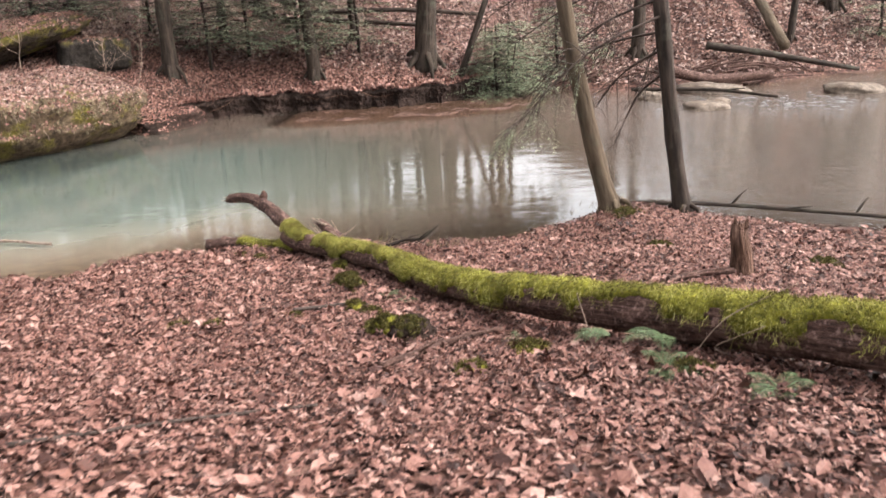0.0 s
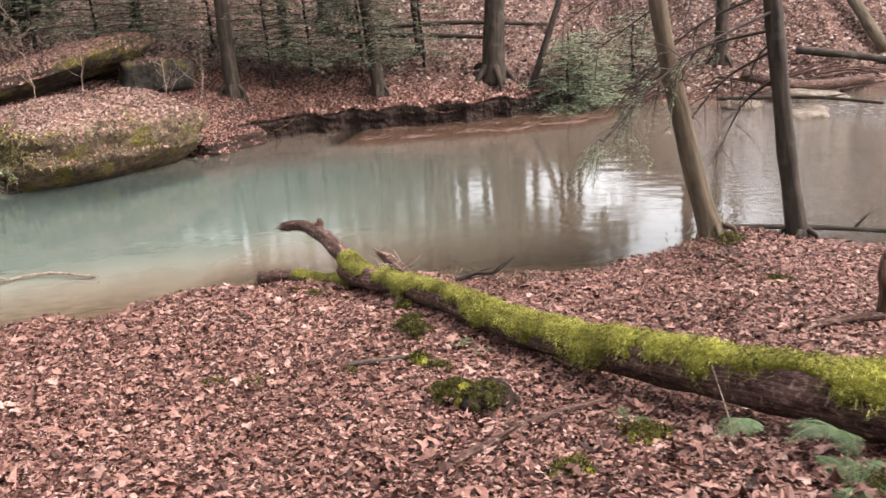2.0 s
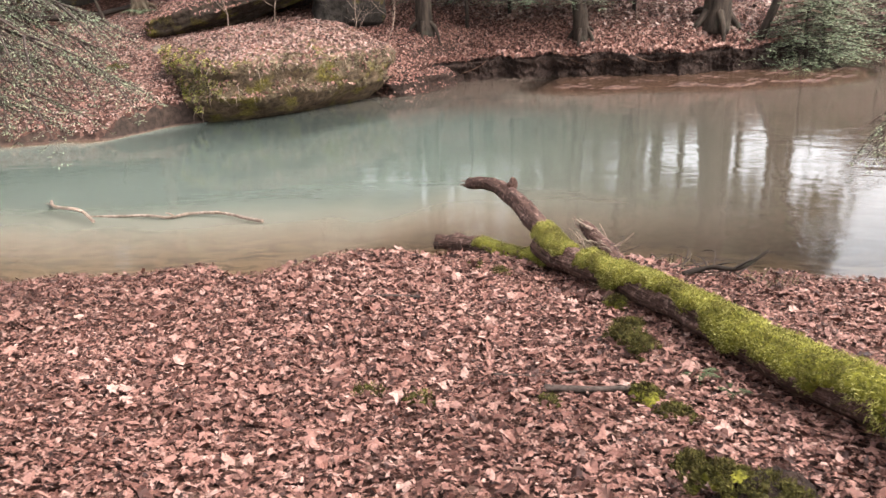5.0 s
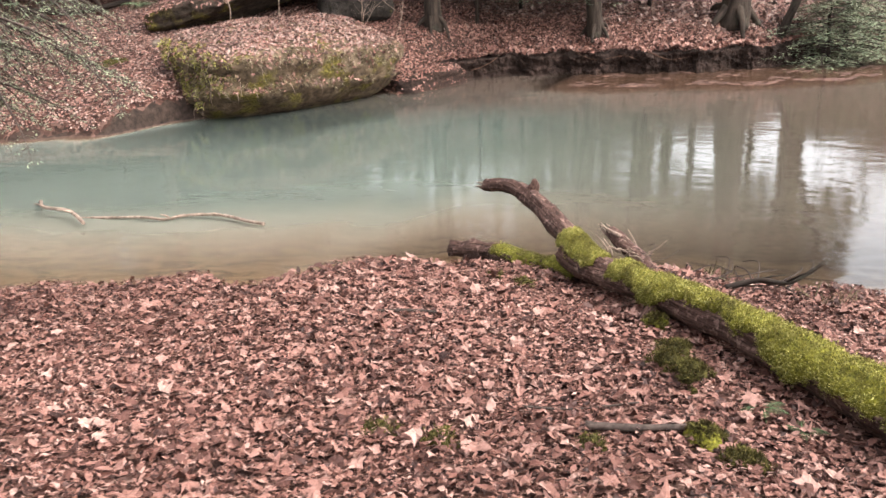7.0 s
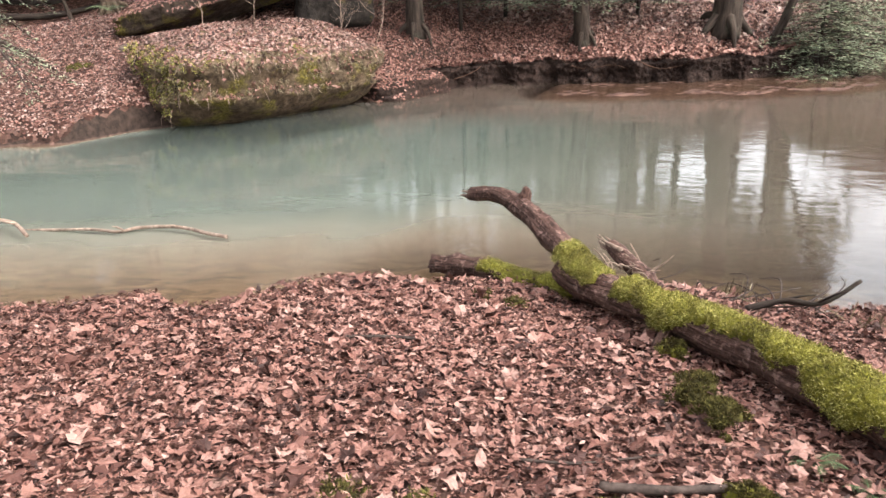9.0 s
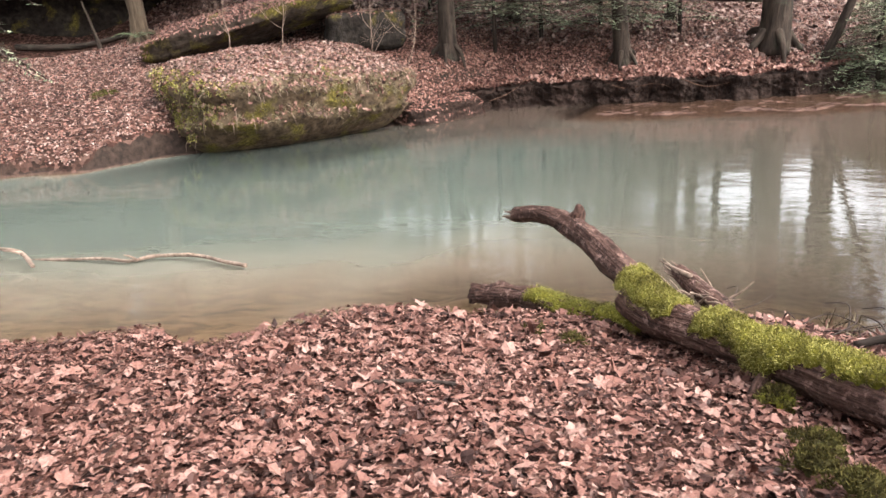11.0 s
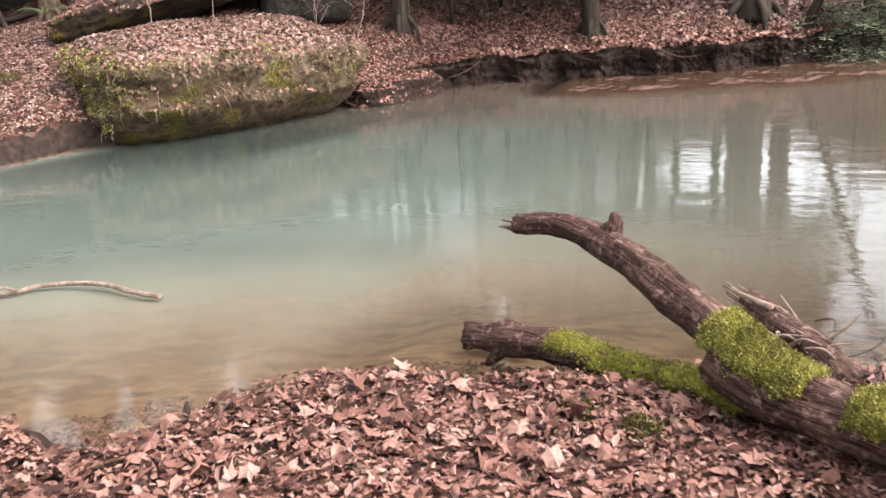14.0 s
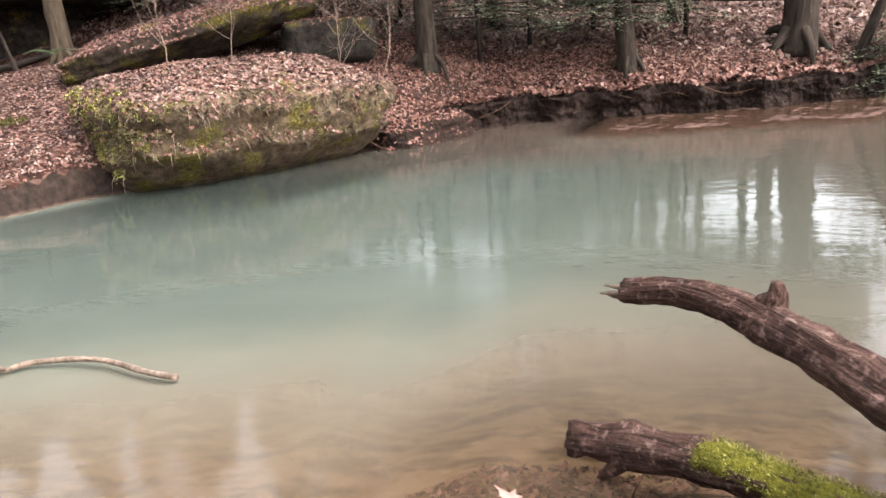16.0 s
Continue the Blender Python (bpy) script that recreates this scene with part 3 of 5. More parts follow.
def blades(shape, points, normals, n, tall, wide, spread=0.6, drift=0.0):
    """Small upright tufts, two triangles each."""
    idx = rng.integers(0, len(points), n)
    for i in idx:
        p, w = points[i], (normals[i] + Vector(rng.normal(0, spread, 3))).normalized()
        s = w.orthogonal().normalized()
        s.rotate(Matrix.Rotation(rng.random() * 6.28, 3, w))
        h, b = tall * (0.5 + rng.random()), wide * (0.6 + 0.8 * rng.random())
        p = p + Vector(rng.normal(0, max(wide * 1.2, drift), 3))
        shape.add([p - s * b, p + s * b, p + w * h + s * b * 0.4, p + w * h * 0.9 - s * b * 0.5], [(0, 1, 2, 3)])


def moss_coat(path, radii, start, end, seed, share, droop=1.25, thick=0.035):
    """A continuous lumpy moss shell over the top of a lying log, fading into the bark, and places for the leaves on it."""
    path = [Vector(p) for p in path]
    fine, rad = [], []
    for i in range(len(path) - 1):
        for s in (0.0, 0.34, 0.67):
            fine.append(path[i].lerp(path[i + 1], s))
            rad.append(radii[i] * (1 - s) + radii[i + 1] * s)
    n, cols = len(fine), 44
    verts, pts, nrm, cover = [], [], [], []
    for i in range(n):
        f = i / (n - 1)
        way_on = (fine[min(i + 1, n - 1)] - fine[max(i - 1, 0)]).normalized()
        side = way_on.cross(Vector((0, 0, 1))).normalized()
        up = side.cross(way_on)
        ends = min(1.0, 14 * (f - start), 14 * (end - f))
        for k in range(cols):
            a = (k / (cols - 1) - 0.5) * 2 * droop * 1.35
            way = up * math.cos(a) + side * math.sin(a)
            p = fine[i] + way * rad[i]
            wob = 1.2 * noise.noise(p * 2.4 + Vector((seed, 0, 0))) + 0.6 * noise.noise(p * 7 + Vector((0, seed, 0))) + 0.3 * noise.noise(p * 19)
            q = min(share + 0.85 * wob - abs(a) / droop, ends)
            t = min(1.0, max(-1.0, 4 * q))
            lump = 0.75 + 0.55 * noise.noise(p * 7) + 0.4 * noise.noise(p * 16) + 0.3 * noise.noise(p * 40)
            verts.append(p + way * (thick * lump * math.sqrt(t) if t > 0 else 0.05 * t - 0.01))
            cover.append(q > 0.01)
            if q > 0.01:
                pts.append(verts[-1])
                nrm.append((way + Vector((0, 0, 0.15))).normalized())
    faces = [(i * cols + k, i * cols + k + 1, (i + 1) * cols + k + 1, (i + 1) * cols + k) for i in range(n - 1) for k in range(cols - 1)]
    faces = [q for q in faces if any(cover[v] for v in q)]
    return pts, nrm, verts, faces


def clump_bed(pts, nrm, every, size):
    """Soft overlapping cushions that the tufts grow from."""
    s = Shape()
    for i in range(0, len(pts), every):
        w = nrm[i]
        a = w.orthogonal().normalized()
        b = w.cross(a)
        r = size * (0.7 + 0.7 * rng.random())
        c = pts[i] + w * 0.004
        ring = [c + (a * math.cos(t) + b * math.sin(t)) * r * (0.8 + 0.4 * rng.random()) - w * 0.012 for t in np.arange(0, 6.2, 1.05)]
        mid = [c + (a * math.cos(t) + b * math.sin(t)) * r * 0.55 + w * r * 0.38 for t in np.arange(0.3, 6.5, 1.05)]
        m = len(ring)
        s.add(ring + mid + [c + w * r * 0.55], [(k, (k + 1) % m, m + (k + 1) % m, m + k) for k in range(m)] + [(m + k, m + (k + 1) % m, 2 * m) for k in range(m)])
    return s


def moss_on(parent, coat, tufts, tall=0.0095, wide=0.0019):
    pts, nrm, verts, faces = coat
    bed = part("moss", Shape().add(local(verts), faces), MOSS_BED, parent, "bright green moss cushions")
    t = Shape()
    blades(t, local(pts), nrm, tufts, tall, wide, drift=0.009)
    tagged(part("moss_fuzz", t, MOSS, bed, "fine moss leaves", smooth=False), kind="stuff")


moss_on(fallen, moss_coat(A, RR, 0.02, 0.775, 4.0, 0.86, 1.45, 0.042), 125000, 0.011)
fork = bend([axis[-3], (-1.4, 7.7, 0.385), (-1.58, 7.86, 0.4), (-1.8, 8.13, 0.465)], 10)
moss_on(fallen, moss_coat(fork, along([0.1, 0.096, 0.092, 0.085], len(fork)), 0.5, 1.0, 1.0, 1.35, 1.6, 0.026), 22000)
moss_on(fallen, moss_coat(low, along([0.072, 0.06, 0.08, 0.07], len(low)), -0.1, 0.64, 6.0, 1.15, 1.6, 0.02), 12000, 0.01)
shaggy = moss_coat(A, RR, 0.02, 0.42, 4.0, 1.0, 1.5)
hang = [(p, w) for p, w in zip(shaggy[0], shaggy[1]) if w.z < 0.75]
t = Shape()
blades(t, local([p for p, w in hang]), [(w * 0.5 + Vector((0, 0, -0.8))).normalized() for p, w in hang], 7000, 0.035, 0.0016, 0.45, 0.015)
tagged(part("moss_fringe", t, MOSS, fallen, "shaggy hanging moss", smooth=False), kind="stuff")


# ---- trees ----
def twigs(shape, start, way, length, r, level, up=0.15):
    """A limb that forks into finer ones."""
    n = 6
    pts, p, w = [start], start.copy(), way.normalized()
    for i in range(n):
        w = (w + Vector(rng.normal(0, 0.16, 3)) + Vector((0, 0, up * 0.3))).normalized()
        p = p + w * length / n
        pts.append(p)
    shape.tube(pts, along([r, r * 0.35], n + 1), 6 if level > 1 else 4 if level else 3)
    if level > 0:
        for i in range(2, n + 1):
            for _ in range(2 if level > 1 else 1):
                side = (w.cross(Vector(rng.normal(0, 1, 3))).normalized() + w * 0.7).normalized()
                twigs(shape, pts[i], side, length * (0.35 + 0.25 * rng.random()), r * 0.45, level - 1, up)


def tree(x, y, r, tall, lean=(0, 0), curve=(0, 0), mat=None, label="", flare=1.32, crown=True, limbs=6, first=0.45, name="tree"):
    z = float(land(x, y)) - 0.12
    t = thing(name, label or "bare straight grey forest tree among fallen leaves", "tree", at=(x, y, z))
    n = 26
    f = (np.arange(n + 1) / n) ** 1.5
    pts = [Vector((lean[0] * s * tall + curve[0] * math.sin(min(s * tall / 4.6, 1) * math.pi / 2) + 0.02 * tall * noise.noise(Vector((s * 4, x, y))) * s,
                   lean[1] * s * tall + curve[1] * math.sin(min(s * tall / 4.6, 1) * math.pi / 2), s * tall)) for s in f]
    radii = [r * (1 - 0.75 * s) * (1 + (flare - 1) * math.exp(-s * tall / (1.6 * r + 0.05))) for s in f]
    trunk = part("trunk", Shape().tube(pts, radii, 16, 0.12, x, 0.1, 2.5), mat or BARK, t)
    roots = Shape()
    for k in range(5):
        a = k * 1.26 + x
        d = Vector((math.cos(a), math.sin(a), 0))
        e = d * r * 2.2
        ze = float(land(x + e.x, y + e.y)) - z - 0.05
        roots.tube(bend([d * r * 0.8 + Vector((0, 0, r * 1.3 + 0.1)), d * r * 1.7 + Vector((0, 0, max(ze, 0) + 0.1 + 0.15 * r)), Vector((e.x, e.y, ze - 0.02))], 4), along([r * 0.4, r * 0.25, r * 0.06], 9), 7, 0.1)
    if flare > 1.3:
        part("root", roots, mat or BARK, trunk)
    if crown:
        s = Shape()
        for k in range(limbs):
            i = int(n * (first ** 0.67 + (0.98 - first ** 0.67) * k / limbs))
            a = rng.random() * 6.28
            twigs(s, pts[i].copy(), Vector((math.cos(a), math.sin(a), 0.55)), tall * (0.16 + 0.12 * rng.random()), radii[i] * 0.4, 2)
        part("crown", s, mat or BARK, t, "bare leafless limbs and twigs")
    return t


bank_trees = []
bank_trees.append((tree(-7.65, 20.0, 0.19, 15, (0.0, 0.02), mat=BARK, label="grey-brown tree with mossy foot on the leafy bank"), 3.2, 4.5, 14))
bank_trees.append((tree(-4.15, 21.48, 0.17, 14, (-0.06, 0.02), (-0.05, 0), BARK, "slightly leaning grey tree at the bank edge"), 3.0, 4.5, 13))
bank_trees.append((tree(-1.15, 22.55, 0.3, 18, (0.015, 0.0), (0.12, 0), BARK, "thick brown tree with spreading roots above the cut bank", flare=1.35), 2.8, 5.5, 16))
tree(-0.15, 22.6, 0.1, 9, (0.33, 0.02), (0.1, 0), BARK_DARK, "thin tree leaning over beside a thick trunk", flare=1.2, limbs=4)
for x, y, r, h, lx in ((-3.5, 24.8, 0.12, 13, -0.05), (-7.4, 23.9, 0.14, 14, 0.0), (-7.1, 27.6, 0.26, 17, -0.02),
                       (-7.0, 29.8, 0.3, 18, 0.0), (-11.8, 23.6, 0.16, 14, 0.01), (5.4, 25.0, 0.2, 15, 0.0),
                       (10.4, 33.0, 0.3, 17, 0.0), (12.3, 33.6, 0.2, 15, 0.04), (10.9, 27.3, 0.12, 11, 0.06), (13.2, 29.8, 0.24, 15, 0.02), 
                       (-13.5, 29.0, 0.25, 16, 0.0), (-1.0, 35.0, 0.28, 18, 0.0), (6.8, 38.0, 0.3, 18, 0.0), (-10, 38.0, 0.3, 18, 0.02), (-17.0, 33.0, 0.25, 16, 0.0),
                       (16.5, 38.0, 0.3, 17, 0.0), (-4.5, 43.0, 0.3, 18, 0.0), (1.5, 46.0, 0.3, 18, 0.0), (-22, 42, 0.3, 18, 0), (11, 47, 0.3, 18, 0), (20, 48, 0.3, 18, 0), (-13, 48, 0.3, 18, 0)):
    tree(x, y, r, h, (lx, 0.01), mat=BARK_DARK if r < 0.13 else BARK, limbs=5 if y < 30 else 2)
tree(-15.5, 19.4, 0.2, 13, (-0.02, 0), mat=BARK_TAN, label="pale shaggy-barked tree beside the rock slab")
tree(-16.3, 18.9, 0.06, 1.3, (-0.3, 0), mat=BARK, label="broken pale snag standing among the leaves", crown=False, flare=1.2, name="snag")
# the pair on the near point, and trees behind the walker
tree(2.19, 9.2, 0.115, 13, (-0.04, 0.0), (-0.72, 0.1), BARK_TAN, "slim tan-barked tree leaning over the creek", flare=1.5, first=0.5)
slim_tree = tree(3.1, 9.2, 0.105, 13, (-0.015, 0.02), (-0.5, 0.05), BARK_DARK, "slim dark-barked tree at the creek's edge", flare=1.5, first=0.5)
for x, y, r in ((-9, -4, 0.2), (4.5, -6, 0.25), (-3, -9, 0.22), (9, 1, 0.25), (-13, 1.5, 0.2), (12, -8, 0.3)):
    tree(x, y, r, 15, (0.01, 0), limbs=4)


# ---- fallen leaves ----
MAPLE = [(0.0, -0.42), (0.18, -0.3), (0.42, -0.26), (0.34, -0.06), (0.55, 0.14), (0.3, 0.22), (0.2, 0.36), (0.0, 0.6), (-0.18, 0.34), (-0.3, 0.2), (-0.55, 0.2), (-0.34, -0.02), (-0.42, -0.24), (-0.16, -0.3)]
OAK = [(0.0, -0.6), (0.15, -0.25), (0.12, -0.05), (0.28, 0.12), (0.0, 0.62), (-0.28, 0.1), (-0.12, -0.05), (-0.16, -0.28)]
SIMPLE = [(0.0, -0.5), (0.3, -0.1), (0.22, 0.25), (0.0, 0.5), (-0.25, 0.2), (-0.28, -0.1)]
FAR_LEAF = [(0.0, -0.5), (0.32, 0.02), (0.0, 0.5), (-0.3, 0.05)]
ROUND = [(0.0, -0.55), (0.22, -0.25), (0.24, 0.15), (0.0, 0.55), (-0.24, 0.15), (-0.22, -0.25)]


def leaf_cloud(name, P, N, sizes, outline, tilt, curl, mat, parent=None):
    """Many curled leaves lying on places P with ground normals N, as one mesh."""
    n, k = len(P), len(outline)
    o = np.array(outline)
    W = N + rng.normal(0, tilt, (n, 3))
    W /= np.linalg.norm(W, axis=1)[:, None]
    S = np.cross(W, rng.normal(0, 1, (n, 3)))
    S /= np.linalg.norm(S, axis=1)[:, None]
    T = np.cross(W, S)
    c1, c2 = rng.normal(0, curl, n), rng.normal(0, curl, n)
    jit = 1 + rng.normal(0, 0.1, (n, k, 2))
    u, v = o[None, :, 0] * jit[..., 0], o[None, :, 1] * jit[..., 1]
    lift = (c1[:, None] * u * u + c2[:, None] * v * v + rng.normal(0, 0.03, (n, k))) * 1.6
    rim = P[:, None] + sizes[:, None, None] * (u[..., None] * S[:, None] + v[..., None] * T[:, None] + lift[..., None] * W[:, None])
    verts = np.concatenate([rim, P[:, None]], 1)
    # keep every leaf out of the ground under it
    low = np.min(((verts - P[:, None]) * N[:, None]).sum(-1), 1)
    verts = verts - np.minimum(low, 0)[:, None, None] * N[:, None] * 0.55
    base = np.arange(n)[:, None] * (k + 1)
    i = np.arange(k)
    tris = np.stack([base + i, base + (i + 1) % k, np.broadcast_to(base + k, (n, k))], -1).reshape(-1, 3)
    me = bpy.data.meshes.new(name)
    me.from_pydata(verts.reshape(-1, 3).tolist(), [], tris.tolist())
    me.update()
    return part(name, me, mat, parent, smooth=False)


def strewn(n, x0, x1, y0, y1, thick=0.02, lowest=-0.02, density=None, flat=0.8):
    """Places on the ground and its normals."""
    x, y = rng.uniform(x0, x1, n), rng.uniform(y0, y1, n)
    h = land(x, y)
    gx, gy = (land(x + 0.06, y) - h) / 0.06, (land(x, y + 0.06) - h) / 0.06
    N = np.stack([-gx, -gy, np.ones(n)], -1)
    N /= np.linalg.norm(N, axis=1)[:, None]
    keep = (h > lowest) & (N[:, 2] > flat)
    if density is not None:
        keep &= rng.random(n) < density(x, y)
    P = np.stack([x, y, h + rng.random(n) * thick], -1)
    return P[keep], N[keep]


litter = thing("leaf_litter", "thick carpet of pinkish-brown fallen leaves", "leaves", kind="stuff")
for outline, many in ((MAPLE, 15000), (OAK, 40000), (ROUND, 100000)):
    P, N = strewn(many, -8.0, 4.5, 1.2, 10.3, 0.035)
    tagged(leaf_cloud("leaves", P, N, rng.uniform(0.027, 0.058, len(P)) * (1 + 0.7 * (rng.random(len(P)) < 0.12)), outline, 0.24, 0.34, LEAF, litter), kind="stuff")
P, N = strewn(110000, -7.0, 3.5, 2.0, 10.3, 0.05)
tagged(leaf_cloud("leaf_crumbs", P, N, rng.uniform(0.018, 0.04, len(P)), [(0.0, -0.5), (0.3, 0.0), (0.0, 0.5), (-0.2, 0.1)], 0.3, 0.4, LEAF, litter), kind="stuff")
P, N = strewn(5000, -9, 9, -3, 2, 0.03)
tagged(leaf_cloud("leaves", P, N, rng.uniform(0.08, 0.15, len(P)), SIMPLE, 0.3, 0.4, LEAF, litter), kind="stuff")
P, N = strewn(9000, 4.0, 10, 1.0, 9.5, 0.03)
tagged(leaf_cloud("leaves", P, N, rng.uniform(0.05, 0.1, len(P)), SIMPLE, 0.3, 0.4, LEAF, litter), kind="stuff")
for mat, many, x0, x1 in ((LEAF, 120000, -10.2, 2.5), (LEAF_LIT, 9000, -10.2, 2.5), (LEAF, 22000, -17, -10.2), (LEAF_LIT, 22000, -17, -10.2)):
    P, N = strewn(many, x0, x1, 12.3, 27, 0.03, 0.05 if x1 > 0 else -0.04, flat=0.45)
    tagged(leaf_cloud("leaves", P, N, rng.uniform(0.035, 0.075, len(P)), FAR_LEAF, 0.35, 0.4, mat, litter), kind="stuff")
P, N = strewn(70000, -22, 20, 22, 48, 0.04, 0.05)
tagged(leaf_cloud("leaves", P, N, rng.uniform(0.1, 0.18, len(P)), FAR_LEAF, 0.4, 0.4, LEAF_LIT, litter), kind="stuff")

P, N = strewn(900, -6.0, 2.5, 2.6, 8.3, 0.02)
P[:, 2] += 0.03
tagged(leaf_cloud("leaves", P, N, rng.uniform(0.06, 0.1, len(P)), MAPLE, 0.3, 0.5, LEAF, litter), kind="stuff")

P, N = strewn(9000, -5.2, -1.6, 7.2, 9.2, 0.01, -0.32, flat=0.3)
under = P[:, 2] < -0.03
tagged(leaf_cloud("drowned_leaves", P[under], N[under], rng.uniform(0.035, 0.075, under.sum()), OAK, 0.2, 0.3, LEAF, litter), kind="stuff")

shapes = []
for outline in (MAPLE, OAK, ROUND):
    for _ in range(2):
        o = leaf_cloud("leaf", np.zeros((1, 3)), np.array([[0.0, 0.0, 1.0]]), np.ones(1), outline, 0.05, 0.4, LEAF_ONE, litter)
        shapes.append(o.data)
        bpy.data.objects.remove(o)
P, N = strewn(1100, -4.2, -0.6, 4.6, 8.2, 0.01)
for p, nn in zip(P[:290], N):
    o = new("leaf", shapes[int(rng.integers(0, 6))])
    o.parent = litter
    o.matrix_basis = Matrix.Translation((p[0], p[1], p[2] + 0.03)) @ (Vector(nn) + Vector(rng.normal(0, 0.15, 3))).to_track_quat("Z", "Y").to_matrix().to_4x4() @ pose(0, 0, 0, 0, 0, 360 * rng.random()) @ Matrix.Scale(rng.uniform(0.055, 0.1), 4)


n = 500
x, y = rng.normal(-0.95, 0.28, n), 8.72 - np.abs(rng.normal(0, 0.22, n))
P = np.stack([x, y, np.maximum(land(x, y), 0.02) + 0.12 * np.exp(-((x + 1.05) ** 2 + (y - 8.45) ** 2) / 0.08) * rng.random(n)], -1)
tagged(leaf_cloud("leaves", P, np.tile([0.0, 0.0, 1.0], (n, 1)), rng.uniform(0.05, 0.1, n), OAK, 0.5, 0.4, LEAF, litter), kind="stuff")


def on_rock(ob, n, flat):
    me = ob.data
    m = ob.matrix_basis
    area = np.array([p.area for p in me.polygons])
    pick = rng.choice(len(area), n, p=area / area.sum())
    P, N = [], []
    for i in pick:
        poly = me.polygons[int(i)]
        w = (m.to_3x3() @ poly.normal).normalized()
        if w.z < flat + 0.15 * rng.normal():
            continue
        c = [me.vertices[v].co for v in poly.vertices]
        a, b = rng.random(), rng.random()
        q = (c[0] * (1 - a) + c[1] * a) * (1 - b) + (c[3] * (1 - a) + c[2] * a) * b
        P.append(m @ q + w * 0.02 * rng.random())
        N.append(w)
    return np.array(P), np.array(N)


for ob, n, flat in ((big_rock, 36000, 0.72), (slab, 16000, 0.45), (block, 2500, 0.7), (ledge, 3000, 0.45)):
    for mat in (LEAF, LEAF_LIT) if ob == big_rock else (LEAF,):
        P, N = on_rock(ob, n // 2 if ob == big_rock else n, flat)
        tagged(leaf_cloud("leaves", P, N, rng.uniform(0.045, 0.09, len(P)), FAR_LEAF, 0.25, 0.35, mat, litter), kind="stuff")


P, N = on_rock(big_rock, 17000, -0.1)
low = (N[:, 2] < 0.7) & (N[:, 1] < 0.2) & (rng.random(len(P)) < 0.45)
tagged(leaf_cloud("leaves", P[low], N[low], rng.uniform(0.05, 0.1, low.sum()), SIMPLE, 0.5, 0.4, LEAF, litter), kind="stuff")
hang = Shape()
for p, w in zip(P[low][::8], N[low][::8]):
    a = Vector(p) + Vector(w) * 0.01
    b = a + Vector((rng.normal(0, 0.05), rng.normal(0, 0.05), 0)) + Vector(w) * 0.05 - Vector((0, 0, 0.1 + 0.2 * rng.random()))
    hang.tube([a, a.lerp(b, 0.5) + Vector(w) * 0.03, b], [0.006, 0.005, 0.002], 4)
tagged(part("hanging_rootlets", hang, PALE_TWIG), "thin pale dry stems and rootlets hanging on the mossy boulder", "roots", kind="stuff")


# ---- hemlock boughs ----
def spray(shape, wood, start, way, length, sag=0.25, fine=1.0):
    """A flat hemlock bough: a drooping stem, side twigs and needles on both sides of them."""
    w = way.normalized()
    side = w.cross(Vector((0, 0, 1))).normalized()
    stem = [start + w * length * s + Vector((0, 0, -sag * length * s * s)) + side * 0.05 * length * math.sin(3 * s + start.x) for s in np.linspace(0, 1, 9)]
    wood.tube(stem, along([0.006 + 0.006 * length, 0.002], 9), 5)
    for i in range(1, 9):
        for sgn in (-1, 1):
            ln = length * 0.5 * (1.05 - i / 9) * (0.6 + 0.6 * rng.random())
            tw = (w * 0.75 + side * sgn + Vector((0, 0, rng.normal(-0.15, 0.15)))).normalized()
            a = stem[i]
            b = a + tw * ln + Vector((0, 0, -0.12 * ln))
            wood.tube([a, b], [0.003, 0.001], 3)
            m = max(3, int(ln / (0.045 * fine)))
            for j in range(m):
                p = a.lerp(b, (j + 0.6) / m)
                for s2 in (-1, 1):
                    if rng.random() < 0.12:
                        continue
                    t2 = (tw * 0.8 + tw.cross(Vector((0, 0, 1))).normalized() * s2 + Vector(rng.normal(0, 0.25, 3))).normalized()
                    l2 = 0.06 * fine * (0.7 + 0.8 * rng.random())
                    nrm = t2.cross(Vector(rng.normal(0, 0.3, 3)) + Vector((0, 0, 1))).normalized() * (0.0085 if fine < 1 else 0.011) * fine
                    shape.add([p - nrm * 0.6, p + t2 * l2 * 0.6 - nrm, p + t2 * l2, p + t2 * l2 * 0.6 + nrm], [(0, 1, 2, 3)])


def hemlock(x, y, tall, r, boughs, reach, low=0.15, fine=1.6, label="", ways=None, trunk=True, high=0.95):
    z = float(land(x, y)) - 0.1
    t = thing("hemlock_tree", label or "young hemlock with feathery grey-green boughs", "tree", at=(x, y, z))
    if trunk:
        part("trunk", Shape().tube([(0.03 * math.sin(i), 0.03 * math.cos(2 * i), tall * i / 10) for i in range(11)], along([r, r * 0.2], 11), 10, 0.1), BARK_DARK, t)
    needles, wood = Shape(), Shape()
    for k in range(boughs):
        f = low + (high - low) * k / boughs
        a = k * 2.4 + rng.random() if ways is None else ways[k % len(ways)] + 0.2 * rng.normal()
        ln = reach * (1.1 - f * 0.8) * (0.7 + 0.5 * rng.random())
        spray(needles, wood, Vector((0, 0, tall * f)), Vector((math.cos(a), math.sin(a), 0.12)), ln, 0.22, fine)
    stems = part("branch", wood, TWIG, t)
    tagged(part("needles", needles, NEEDLE, stems, "flat sprays of short needles", smooth=False), kind="stuff")
    return t


